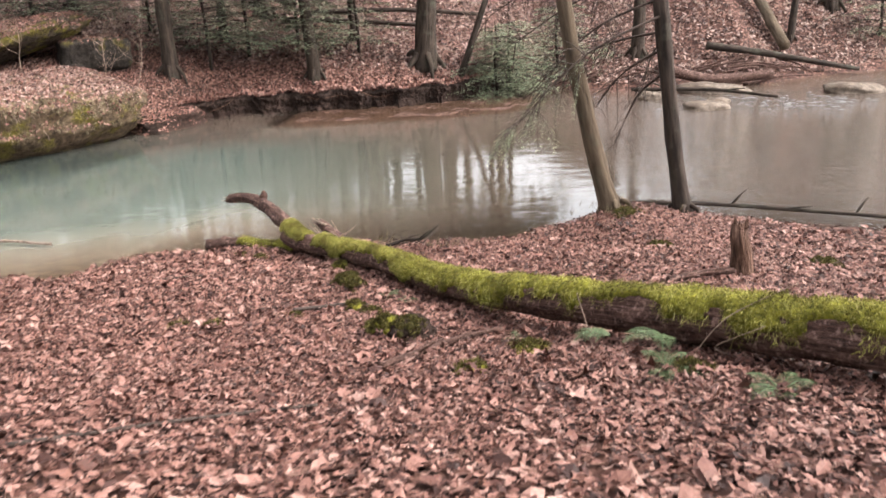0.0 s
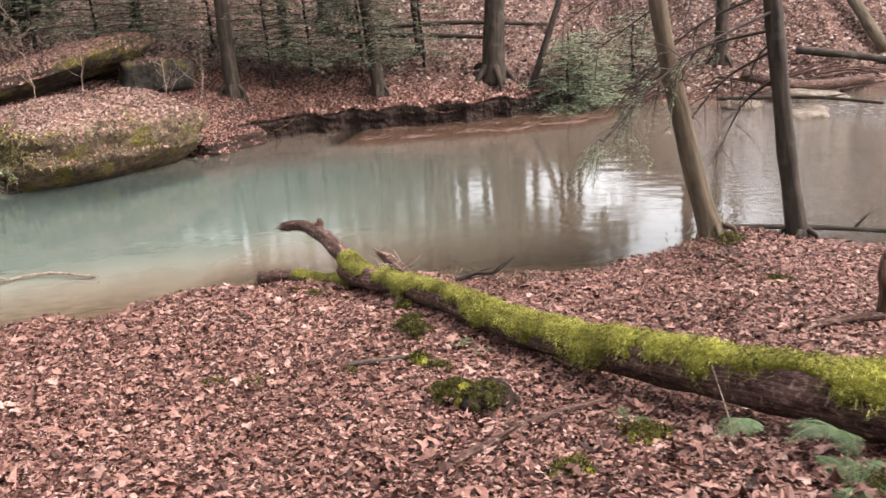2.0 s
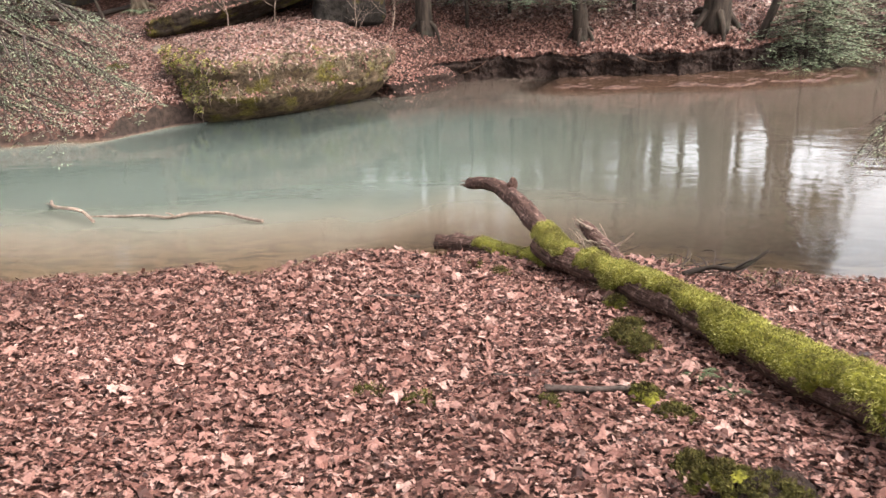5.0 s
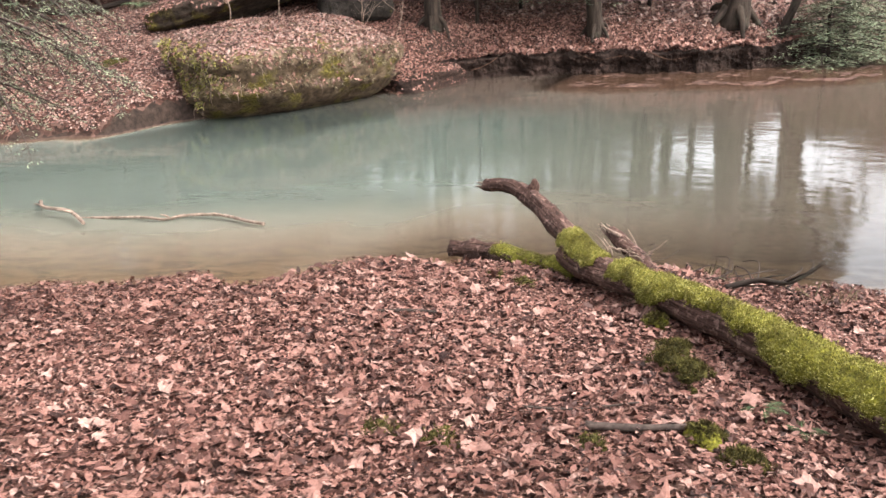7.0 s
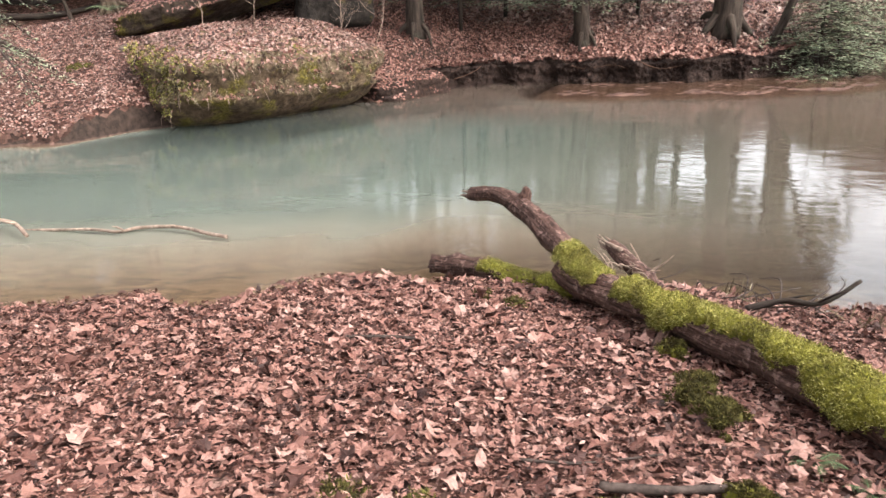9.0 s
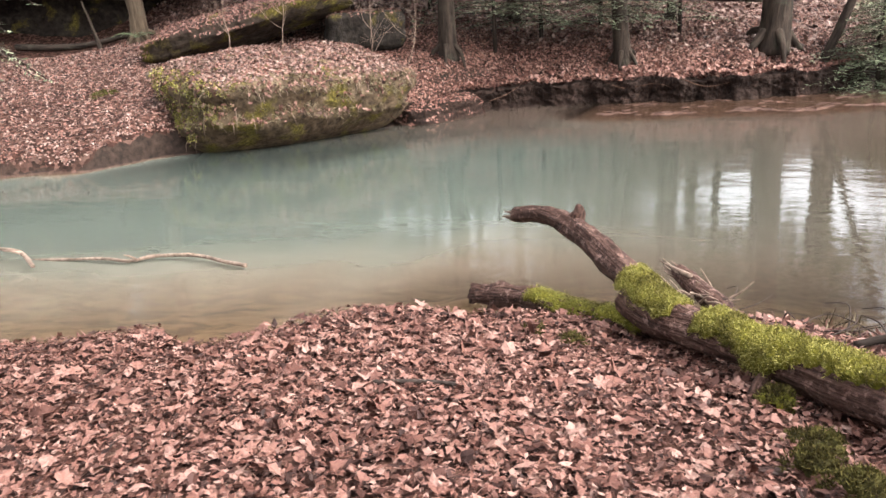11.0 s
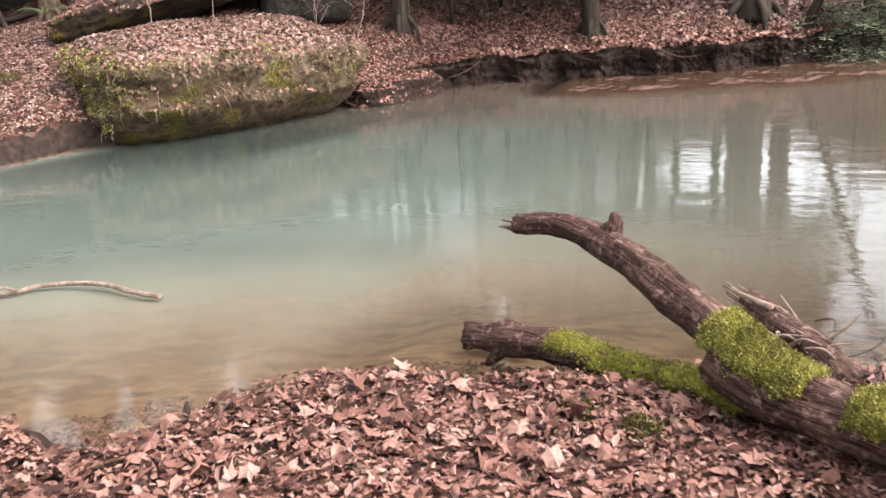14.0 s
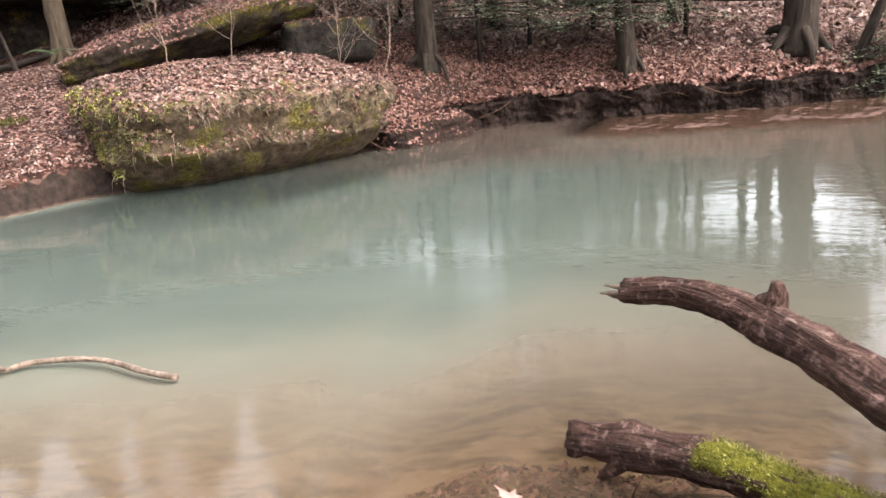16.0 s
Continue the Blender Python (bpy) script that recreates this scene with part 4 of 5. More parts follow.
for x, y, h, n, reach, low, high in ((-7.0, 21.2, 4.5, 54, 2.2, 0.2, 0.75), (-4.4, 22.0, 4.2, 50, 2.1, 0.18, 0.75), (-10.4, 20.9, 5.0, 50, 2.2, 0.2, 0.75), (-6.3, 22.6, 4.5, 46, 2.3, 0.1, 0.9), (-5.2, 24.2, 5.0, 40, 2.3, 0.1, 0.9), (-3.2, 23.4, 3.8, 34, 1.6, 0.12, 0.9), (0.9, 22.6, 2.2, 64, 1.7, 0.03, 0.9), (1.3, 23.3, 2.4, 56, 2.0, 0.03, 0.9), (2.9, 25.4, 2.4, 40, 2.0, 0.04, 0.9),
                                     (-11.6, 20.9, 5.0, 46, 2.4, 0.16, 0.9), (-14.2, 22.0, 5.0, 36, 2.4, 0.12, 0.9), (-9.3, 23.0, 5.0, 40, 2.4, 0.12, 0.9), (14.3, 28.3, 3.6, 34, 1.9, 0.02, 0.9)):
    hemlock(x, y, h, 0.055, n, reach, low, 1.35, "" if x < 0 else "bushy hemlock drooping over the creek bank", high=high)


# tall evergreens added on the far slope to block sky reflections, open along the creek's own line
def screening_hemlock(x, y, tall):
    z = float(land(x, y)) - 0.15
    t = thing("hemlock_tree", "tall hemlock with a dark dense crown, added on the slope to screen the sky", "tree", group="tall hemlocks on the slopes", at=(x, y, z))
    part("trunk", Shape().tube([(0.05 * math.sin(i), 0.05 * math.cos(2 * i), tall * i / 10) for i in range(11)], along([0.2, 0.03], 11), 10, 0.1), BARK_DARK, t)
    n = 1100
    f = rng.random(n) ** 0.8
    a, r = rng.random(n) * 6.28, np.sqrt(rng.random(n)) * (1.05 - f) * 0.24 * tall
    P = np.stack([r * np.cos(a), r * np.sin(a), tall * (0.22 + 0.78 * f) - 0.25 * r], -1)
    N = np.stack([0.3 * np.cos(a), 0.3 * np.sin(a), np.ones(n)], -1)
    tagged(leaf_cloud("crown", P, N / np.linalg.norm(N, axis=1)[:, None], rng.uniform(0.6, 1.3, n), FAR_LEAF, 0.35, 0.4, NEEDLE, t), "dark evergreen crown", kind="stuff")


for k in range(90):
    x, y = rng.uniform(-60, 56), rng.uniform(37, 58)
    bearing = math.degrees(math.atan2(x + 0.5, y - 4.0))
    if -6.0 < bearing < 22.0 or abs(bearing + 17.0) < 3.5:
        continue
    screening_hemlock(x, y, rng.uniform(13, 19))
for x, y, tall in ((-5.6, 40.0, 19), (-3.4, 44.0, 19), (-1.6, 40.5, 18), (-0.6, 47.0, 19), (0.9, 43.0, 18), (2.2, 52.0, 19), (-7.6, 43.0, 19), (-6.2, 51.0, 19), (-14.5, 38.0, 18)):
    screening_hemlock(x, y, tall)
# unseen ring behind and beside the path, added to block low sky light
for k in range(46):
    a, d = 2 * math.pi * (k + 0.4 * rng.random()) / 46, rng.uniform(22, 34)
    x, y = d * math.cos(a), 5.0 + d * math.sin(a)
    if y < 22 and not (x > 0 and y > 5 and y < 12):
        screening_hemlock(x, y, rng.uniform(13, 18))


# needled crowns added above the view on the far-bank trees, to shade the bank
for t, r0, z0, z1 in bank_trees:
    n = 1500
    f = rng.random(n)
    a, r = rng.random(n) * 6.28, np.sqrt(rng.random(n)) * r0 * (1.15 - 0.8 * f)
    P = np.stack([r * np.cos(a), r * np.sin(a), z0 + (z1 - z0) * f - 0.2 * r], -1)
    tagged(leaf_cloud("needles", P, np.tile([0.0, 0.0, 1.0], (n, 1)), rng.uniform(0.3, 0.7, n), FAR_LEAF, 0.35, 0.4, NEEDLE, t), "dark evergreen needles added high in the crown to shade the bank", kind="stuff")


# the bough that hangs over the near shore, from a hemlock beside the path
bough = thing("hemlock_tree", "hemlock beside the creek with drooping lower boughs", "tree", at=(-6.3, 5.3, 0.1))
part("trunk", Shape().tube([(0.02 * i, 0.02 * i * i * 0.05, 9 * i / 12) for i in range(13)], along([0.14, 0.04], 13), 12, 0.1), BARK_DARK, bough)
needles, wood = Shape(), Shape()
for x1, y1, z1, z0 in ((-4.15, 6.0, 2.1, 2.9), (-4.4, 5.6, 2.05, 2.7), (-4.4, 6.1, 2.3, 3.1), (-4.2, 5.5, 2.4, 3.2), (-4.9, 5.7, 2.0, 2.6), (-4.3, 5.9, 2.55, 3.3), (-4.5, 5.3, 2.15, 2.9), (-5.0, 6.1, 2.25, 2.8), (-4.6, 5.8, 2.25, 2.9), (-4.5, 6.2, 2.5, 3.1)):
    a, b = Vector((0.1, 0, z0)), Vector((x1, y1, z1)) - bough.location
    mid = a.lerp(b, 0.5) + Vector((0, 0, 0.1))
    wood.tube(bend([a, mid, b], 6), along([0.016, 0.01, 0.004], 13), 6)
    w = (b - a).normalized()
    for s in np.linspace(-0.2, 1.0, 7):
        p = mid.lerp(b, s)
        for sgn in (-1, 1):
            sd = w.cross(Vector((0, 0, 1))) * sgn
            spray(needles, wood, p, w * 0.7 + sd * (0.5 + 0.6 * rng.random()) + Vector((0, 0, -0.15)), 0.3 + 0.25 * rng.random(), 0.25, 0.45)
        e = p + w * 0.15 + Vector((rng.normal(0, 0.1), rng.normal(0, 0.1), -0.2 - 0.2 * rng.random()))
        wood.tube(bend([p, p.lerp(e, 0.5) + Vector((0.03, 0, 0.02)), e], 3), along([0.004, 0.0015], 7), 4)
stems = part("branch", wood, TWIG, bough, "thin dark twigs")
tagged(part("needles", needles, NEEDLE, stems, "flat sprays of short needles", smooth=False), kind="stuff")

# drooping limbs of the dark tree on the near point
point = slim_tree
needles, wood = Shape(), Shape()
for x1, y1, z1, z0, leafy in ((0.95, 8.75, 1.5, 2.6, 1), (1.3, 9.6, 1.9, 2.8, 0), (1.0, 10.6, 2.3, 3.1, 0), (2.0, 10.2, 1.35, 2.2, 0), (1.5, 11.2, 1.6, 2.4, 0), (2.2, 11.5, 2.9, 3.3, 0), (0.6, 11.5, 2.6, 3.4, 0), (2.3, 9.9, 1.0, 1.9, 0), (1.2, 10.1, 3.1, 3.6, 0), (4.6, 11.5, 3.0, 3.1, 0), (2.9, 11.4, 1.4, 2.3, 0)):
    a, b = Vector((-0.3 - 0.02 * z0, 0.05, z0)), Vector((x1, y1, z1)) - point.location
    mid = a.lerp(b, 0.55) + Vector((0, 0, 0.15 + 0.1 * rng.random()))
    path = bend([a, mid, b], 7)
    wood.tube(path, along([0.02, 0.012, 0.004], len(path)), 6)
    for q in path[4:]:
        for _ in range(2):
            sd = Vector(rng.normal(0, 1, 3))
            e = q + ((b - a).normalized() * 0.6 + sd * 0.45).normalized() * (0.25 + 0.35 * rng.random()) + Vector((0, 0, -0.1))
            wood.tube(bend([q, q.lerp(e, 0.5) + Vector((0, 0, 0.05)), e], 3), along([0.007, 0.002], 7), 4)
            if leafy and rng.random() < 0.75:
                spray(needles, wood, q.lerp(e, 0.4), e - q + Vector((0, 0, -0.2)), 0.3 + 0.15 * rng.random(), 0.35, 0.55)
stems = part("branch", wood, TWIG, point, "thin dark twigs")
tagged(part("needles", needles, NEEDLE, stems, "flat sprays of short needles", smooth=False), kind="stuff")


# ---- sticks, stump and driftwood ----
def stick(name, points, r0, r1, mat, label, category="stick", forks=0, sides=8, rest=True, group=""):
    P = [Vector((p[0], p[1], float(land(p[0], p[1])) + r0 * 0.8 + 0.025 + (p[2] if len(p) > 2 else 0))) if rest else Vector(p) for p in points]
    o = P[0].copy()
    s = Shape()
    path = bend([p - o for p in P], 6)
    s.tube(path, along([r0, r1], len(path)), sides, 0.2, o.x, 0.05, 9)
    ob = part(name, s, mat)
    ob.location = o
    tagged(ob, label, category, group)
    for k in range(forks):
        i = int(len(path) * (0.3 + 0.6 * k / max(forks, 1)))
        w = (path[min(i + 1, len(path) - 1)] - path[i - 1]).normalized()
        e = path[i] + (w + Vector((rng.normal(0, 0.5), rng.normal(0, 0.5), 0.35))).normalized() * r0 * 9
        part("twig", Shape().tube([path[i], path[i].lerp(e, 0.6) + Vector((0, 0, 0.01)), e], [r1 * 0.8, r1 * 0.6, r1 * 0.3], 5), mat, ob)
    return ob


stick("floating_branch", [(-5.39, 9.24, -0.06), (-5.62, 9.26, -0.05), (-6.05, 9.36, -0.045), (-6.48, 9.29, -0.06), (-6.65, 9.13, -0.07), (-7.0, 9.1, -0.06), (-8.1, 9.0, -0.13)], 0.02, 0.015, PALE_TWIG, "pale bare stick lying on the pool's surface", forks=2, rest=False)
stick("floating_branch", [(-7.4, 8.7, -0.03), (-7.8, 8.9, 0.02), (-8.3, 9.0, 0.0), (-8.8, 9.4, -0.08)], 0.02, 0.02, PALE_TWIG, "pale bare stick lying in the shallows", forks=2, rest=False)
stick("branch", [(-0.1, 3.55), (0.12, 3.95), (0.36, 4.3), (0.65, 4.5, 0.02)], 0.026, 0.018, DEAD_WOOD, "dark broken branch on the leaves", forks=1, sides=12)
stick("branch", [(-1.5, 5.75), (-1.25, 5.8), (-0.95, 5.95)], 0.008, 0.005, TWIG, "dark short branch on the leaves")
stick("branch", [(-1.15, 5.6), (-0.92, 5.64), (-0.68, 5.75)], 0.022, 0.016, TWIG, "dark mossy stick on the leaves")
stick("branch", [(-2.8, 6.75), (-2.5, 6.85), (-2.25, 6.8)], 0.012, 0.009, TWIG, "thin brown twig on the leaves")
stick("branch", [(-1.55, 2.2), (-0.9, 2.55), (-0.3, 2.75)], 0.014, 0.008, TWIG, "thin brown twig on the leaves")
stick("branch", [(2.2, 9.35, 0.34), (3.4, 9.7, 0.2), (4.8, 9.6, 0.1), (6.5, 9.3, 0.0)], 0.035, 0.025, BARK_DARK, "long dark branch lying along the creek edge", forks=4, rest=False)
stick("branch", [(2.2, 6.1), (2.6, 6.25), (2.95, 6.3)], 0.035, 0.03, DEAD_WOOD, "short rotten log on the leaves beside a stump", "log", sides=12)
for a, b, c in (((1.9, 3.4, 0.0), (1.75, 3.15, 0.12), (1.9, 2.9, 0.3)), ((1.7, 3.35, 0.02), (1.85, 3.3, 0.25), (2.2, 3.3, 0.45)), ((1.2, 3.75, 0.0), (1.15, 3.8, 0.2), (1.1, 3.85, 0.38))):
    stick("twig", [a, b, c], 0.004, 0.0025, PALE_TWIG, "thin pale twig standing up by the log", forks=1, sides=6)
stick("branch", [(-0.62, 8.0, 0.0), (-0.4, 8.05, 0.06), (-0.2, 7.95, 0.1), (0.0, 8.0, 0.25)], 0.025, 0.012, BARK_DARK, "dark bent snag of driftwood by the log", forks=2)
drift_end = stick("driftwood_log", [(-1.1, 8.35, -0.02), (-1.31, 8.76, 0.08), (-1.48, 8.97, 0.14), (-1.63, 9.15, 0.2)], 0.085, 0.06, DEAD_WOOD, "rotten brown log end stranded at the waterline", "log", sides=18, rest=False)
for k in range(16):
    a = rng.random() * 6.28
    x, y = -1.45 + 0.13 * rng.normal(), 8.85 + 0.12 * rng.normal()
    stick("twig", [(x, y, 0.1), (x + 0.08 * math.cos(a), y + 0.08 * math.sin(a), 0.14 + 0.03 * rng.random()), (x + 0.16 * math.cos(a + 0.2), y + 0.16 * math.sin(a + 0.2), 0.13 + 0.1 * rng.random())], 0.012, 0.003, PALE_TWIG, "thin driftwood twig caught against a log", sides=5, rest=False, group="driftwood twigs")
for k in range(9):
    o = Vector((-1.6 + 0.03 * rng.normal(), 9.11, 0.19 + 0.03 * rng.normal()))
    jag = Shape().tube([o + Vector((0.1, -0.12, -0.05)), o + Vector((-0.06 - 0.08 * rng.random(), 0.08, 0.03 * rng.normal()))], [0.022, 0.004], 5, 0.2)
    chip = part("splinter", jag, PALE_TWIG, drift_end, "pale splintered wood")
    chip.matrix_basis = Matrix.Translation(-drift_end.location)
for k in range(30):
    a, x = rng.random() * 6.28, rng.uniform(-1.4, -0.1)
    y = 8.28 + 0.25 * (x < -0.8) + 0.12 * rng.normal()
    z = max(float(land(x, y)), 0.02)
    ln = rng.uniform(0.08, 0.28)
    stick("twig", [(x, y, z + 0.03), (x + ln * math.cos(a), y + ln * math.sin(a), z + 0.06 + 0.08 * rng.random()), (x + 1.6 * ln * math.cos(a + 0.3), y + 1.6 * ln * math.sin(a + 0.3), z + 0.03 + 0.12 * rng.random())], rng.uniform(0.004, 0.011), 0.003, TWIG, "dark brown twig in a heap of flood debris", sides=5, rest=False, group="flood debris twigs")
stump = Shape()
sz = float(land(2.92, 6.35))
stump.tube([(0, 0, -0.06), (0.01, 0, 0.06), (-0.01, 0.0, 0.22), (-0.04, 0.0, 0.38), (-0.05, 0.01, 0.5)], [0.13, 0.1, 0.085, 0.08, 0.065], 20, 0.2, 3.0, 0.25, 9)
for k in range(6):
    a = k * 1.05
    o = Vector((-0.03 + 0.05 * math.cos(a), 0.05 * math.sin(a), 0.46))
    stump.tube([o, o + Vector((0.01 * math.cos(a), 0.01, 0.05 + 0.07 * rng.random()))], [0.022, 0.004], 5)
ob = part("stump", stump, STUMP_WOOD)
ob.location = (2.92, 6.35, sz)
tagged(ob, "short jagged brown tree stump in the leaves", "stump")
stick("fallen_log", [(9.7, 31.5, 0.6), (10.0, 28.8, 0.3), (10.3, 26.0, 0.1)], 0.2, 0.17, BARK_TAN, "tan fallen tree lying down the hillside", "log", sides=14)
stick("fallen_log", [(7.6, 25.3, 0.22), (9.5, 25.0, 0.2), (12.4, 25.3, 0.05)], 0.13, 0.07, BARK_DARK, "dark fallen log along the far creek bank", "log", sides=14)
stick("fallen_log", [(5.6, 23.2, 0.25), (7.2, 23.0, 0.3), (9.0, 23.2, 0.25)], 0.16, 0.13, DEAD_WOOD, "driftwood log against the far bank", "log", sides=14)
stick("driftwood_log", [(4.6, 21.4, 0.12), (6.6, 20.7, 0.15), (8.0, 19.8, 0.06)], 0.055, 0.04, BARK_DARK, "dark wet branch across the rocks in the creek", "log", rest=False, forks=2)
for p, q in (((-6.2, 26.5), (-1.4, 26.0)), ((-5.5, 28.0), (0.5, 28.6)), ((6.0, 34.0), (14.0, 32.0)), ((11.5, 30.0), (18.0, 30.5)), ((-19.5, 19.2), (-15.6, 19.6))):
    stick("fallen_log", [(*p, 0.1), ((p[0] + q[0]) / 2, (p[1] + q[1]) / 2, 0.15), (*q, 0.1)], 0.1, 0.06, BARK_DARK, "dark fallen branch across the hillside", "log", sides=10)


# ---- painted ripple glints, drowned twigs and drift on the far side ----
# sky reflections on the ripples painted as pale streaks, with some foam
glints = Shape()
for k in range(120):
    x, y = rng.normal(8.0, 1.2), rng.normal(19.9, 0.7)
    if float(land(x, y)) > WATER - 0.05:
        continue
    ln, wd, a = rng.uniform(0.06, 0.3), rng.uniform(0.006, 0.018), rng.normal(-0.35, 0.35)
    w, sd = Vector((math.cos(a), math.sin(a), 0)), Vector((-math.sin(a), math.cos(a), 0))
    o = Vector((x, y, WATER))
    mid = [o + w * ln * (s - 0.5) + sd * 0.06 * ln * math.sin(7 * s + k) + Vector((0, 0, 0.018 * math.sin(math.pi * s))) for s in np.linspace(0, 1, 7)]
    edge = [[p + sd * sg * wd * math.sin(math.pi * (0.08 + 0.84 * i / 6)) - Vector((0, 0, p.z - WATER - 0.002)) for i, p in enumerate(mid)] for sg in (-1, 1)]
    glints.add(edge[0] + mid + edge[1], [(r * 7 + i, r * 7 + i + 1, r * 7 + 8 + i, r * 7 + 7 + i) for r in range(2) for i in range(6)])
tagged(part("white_water", glints, FOAM_GLINT), "pale foam and painted sky reflections on ripples over the creek rocks", "water", kind="stuff")
for k in range(18):
    x, y, a = rng.uniform(-4.3, -2.0), 0.0, rng.normal(0.2, 0.5)
    y = float(line(x, NEAR_SHORE)) + rng.uniform(0.1, 0.55)
    ln = rng.uniform(0.15, 0.35)
    stick("twig", [(x - ln * math.cos(a), y - ln * math.sin(a), 0.0), (x, y + 0.03, 0.03), (x + ln * math.cos(a), y + ln * math.sin(a), 0.0)], 0.012, 0.006, DEAD_WOOD, "dark drowned twig lying in the shallows", forks=1, sides=6, group="drowned twigs")
for k in range(26):
    x = rng.uniform(2.6, 10.5)
    y = float(line(x, FAR_SHORE)) + rng.normal(0.4, 0.35)
    a, ln = rng.normal(0, 0.35), rng.uniform(0.4, 1.3)
    stick("branch", [(x - ln * math.cos(a), y - ln * math.sin(a), 0.05), (x, y, 0.15), (x + ln * math.cos(a), y + ln * math.sin(a), 0.1 + 0.2 * rng.random())], rng.uniform(0.02, 0.06), 0.015, DEAD_WOOD, "dark drifted branch along the far bank", forks=1, sides=7, group="drift along the far bank")


# ---- roots and vines on the far bank ----
for pts in (((-8.15, 17.5, 0.95), (-7.95, 17.25, 0.75), (-7.85, 17.05, 0.35), (-7.5, 17.0, 0.05), (-7.3, 17.1, -0.02)), ((-8.9, 16.6, 1.0), (-8.5, 16.7, 0.8), (-8.1, 16.6, 0.72), (-7.9, 16.7, 0.6)),
            ((-6.6, 19.55, 0.1), (-6.2, 19.7, 0.25), (-5.9, 19.95, 0.5)), ((-4.6, 20.5, 0.5), (-4.0, 20.55, 0.22), (-3.3, 20.72, 0.28), (-2.8, 20.8, 0.05)), ((-3.0, 20.75, 0.45), (-2.4, 20.8, 0.2), (-1.9, 20.95, 0.25))):
    stick("root", pts, 0.011, 0.006, STUMP_WOOD, "brown bare root hanging down the cut bank", "root", rest=False, group="roots on the bank")
for k in range(60):
    x = rng.uniform(-6.4, 0.2)
    y = float(line(x, FAR_SHORE)) + 0.02
    a = rng.normal(0, 0.25)
    stick("root", ((x, y + 0.1, 0.4), (x + 0.3 * a, y - 0.03, 0.25), (x + a, y - 0.06, 0.02 + 0.15 * rng.random())), 0.01, 0.004, TWIG, "thin dark root hanging from the cut bank", "root", rest=False, sides=5, group="roots on the bank")


# ---- cut bank: clods of dark soil under the leaf edge ----
def cut_bank():
    """The undercut face of the far bank, from the overhanging leaf edge down to the water."""
    s, rows, n = Shape(), 16, 520
    verts = []
    for j in range(rows):
        f = j / (rows - 1)
        for i in range(n):
            x = -7.15 + 8.0 * i / (n - 1)
            y0 = float(line(x, FAR_SHORE)) + 1.6 * (0.05 * math.sin(5.3 * x + 1.0) + 0.018 * math.sin(11.7 * x))
            top = 0.38 + 0.04 * noise.noise(Vector((x * 1.1, 3, 0))) + 0.05 * noise.noise(Vector((x * 5, 0, 0)))
            z = top + (-0.16 - top) * f
            out = line(f, [(0, 0.4), (0.08, -0.2), (0.25, -0.16), (0.55, -0.08), (0.85, -0.16), (1.0, -0.3)])
            q = Vector((x, z * 1.5, 0))
            out -= 0.16 * noise.noise(q * 2.2) + 0.11 * noise.noise(q * 6.5) + 0.07 * noise.noise(q * 15)
            verts.append((x, y0 + float(out), z + 0.04 * noise.noise(q * 5)))
    return s.add(verts, [(j * n + i, (j + 1) * n + i, (j + 1) * n + i + 1, j * n + i + 1) for j in range(rows - 1) for i in range(n - 1)])


tagged(part("bank_soil", cut_bank(), SOIL, None), "dark crumbling soil of the undercut bank", "soil", kind="structure")
n = 2500
x = rng.uniform(-7.1, 0.8, n)
y = line(x, FAR_SHORE) + 1.6 * (0.05 * np.sin(5.3 * x + 1.0) + 0.018 * np.sin(11.7 * x)) + rng.uniform(-0.22, 0.5, n)
P = np.stack([x, y, np.maximum(land(x, y), 0.41 + 0.04 * np.sin(5 * x)) + 0.05 * rng.random(n)], -1)
tagged(leaf_cloud("leaves", P, np.tile([0.0, -0.3, 0.95], (n, 1)), rng.uniform(0.07, 0.14, n), SIMPLE, 0.5, 0.4, LEAF, litter), kind="stuff")


# ---- ferns, moss cushions, dry plants ----
def fern(x, y, size, fronds, label="green evergreen fern among fallen leaves", lift=0.0, turn0=0.0, arc=6.28):
    z = float(land(x, y)) + lift
    t = thing("fern", label, "fern", at=(x, y, z))
    for k in range(fronds):
        a = turn0 + arc * k / fronds + 0.3 * rng.normal()
        w = Vector((math.cos(a), math.sin(a), 0))
        sd = Vector((-w.y, w.x, 0))
        ln = size * (0.75 + 0.4 * rng.random())
        stem = [w * ln * s + Vector((0, 0, 0.02 + ln * (0.75 * s - 0.72 * s * s))) for s in np.linspace(0, 1, 9)]
        s = Shape().tube(stem, along([0.004, 0.0015], 9), 4)
        for j in range(1, 26):
            f = j / 26
            p = stem[min(int(f * 8), 7)].lerp(stem[min(int(f * 8) + 1, 8)], f * 8 % 1)
            pl = ln * 0.3 * math.sin(math.pi * min(1, 0.25 + 0.75 * f)) * (0.85 + 0.3 * rng.random())
            for sgn in (-1, 1):
                e = p + (sd * sgn + w * 0.3 + Vector((0, 0, -0.25))).normalized() * pl
                b = w * ln * 0.009
                s.add([p - b, p.lerp(e, 0.6) - b * 0.9, e, p.lerp(e, 0.6) + b * 0.9, p + b], [(0, 1, 2, 3, 4)])
        part("frond", s, FERN, t, smooth=False)
    return t


fern(1.5, 3.15, 0.2, 7)
fern(1.95, 2.75, 0.2, 6)
fern(1.55, 3.5, 0.26, 4, "fern hanging on the side of the mossy log", 0.12, 3.2, 2.2)
fern(1.25, 3.62, 0.24, 3, "fern hanging on the side of the mossy log", 0.15, 3.2, 2.0)
fern(-0.38, 6.09, 0.13, 5)
fern(-0.2, 5.95, 0.12, 4)
fern(-9.6, 14.45, 0.3, 5, "small fern growing on the boulder", 0.35)
fern(-8.9, 15.2, 0.22, 4, "small fern growing on the boulder", 0.35)
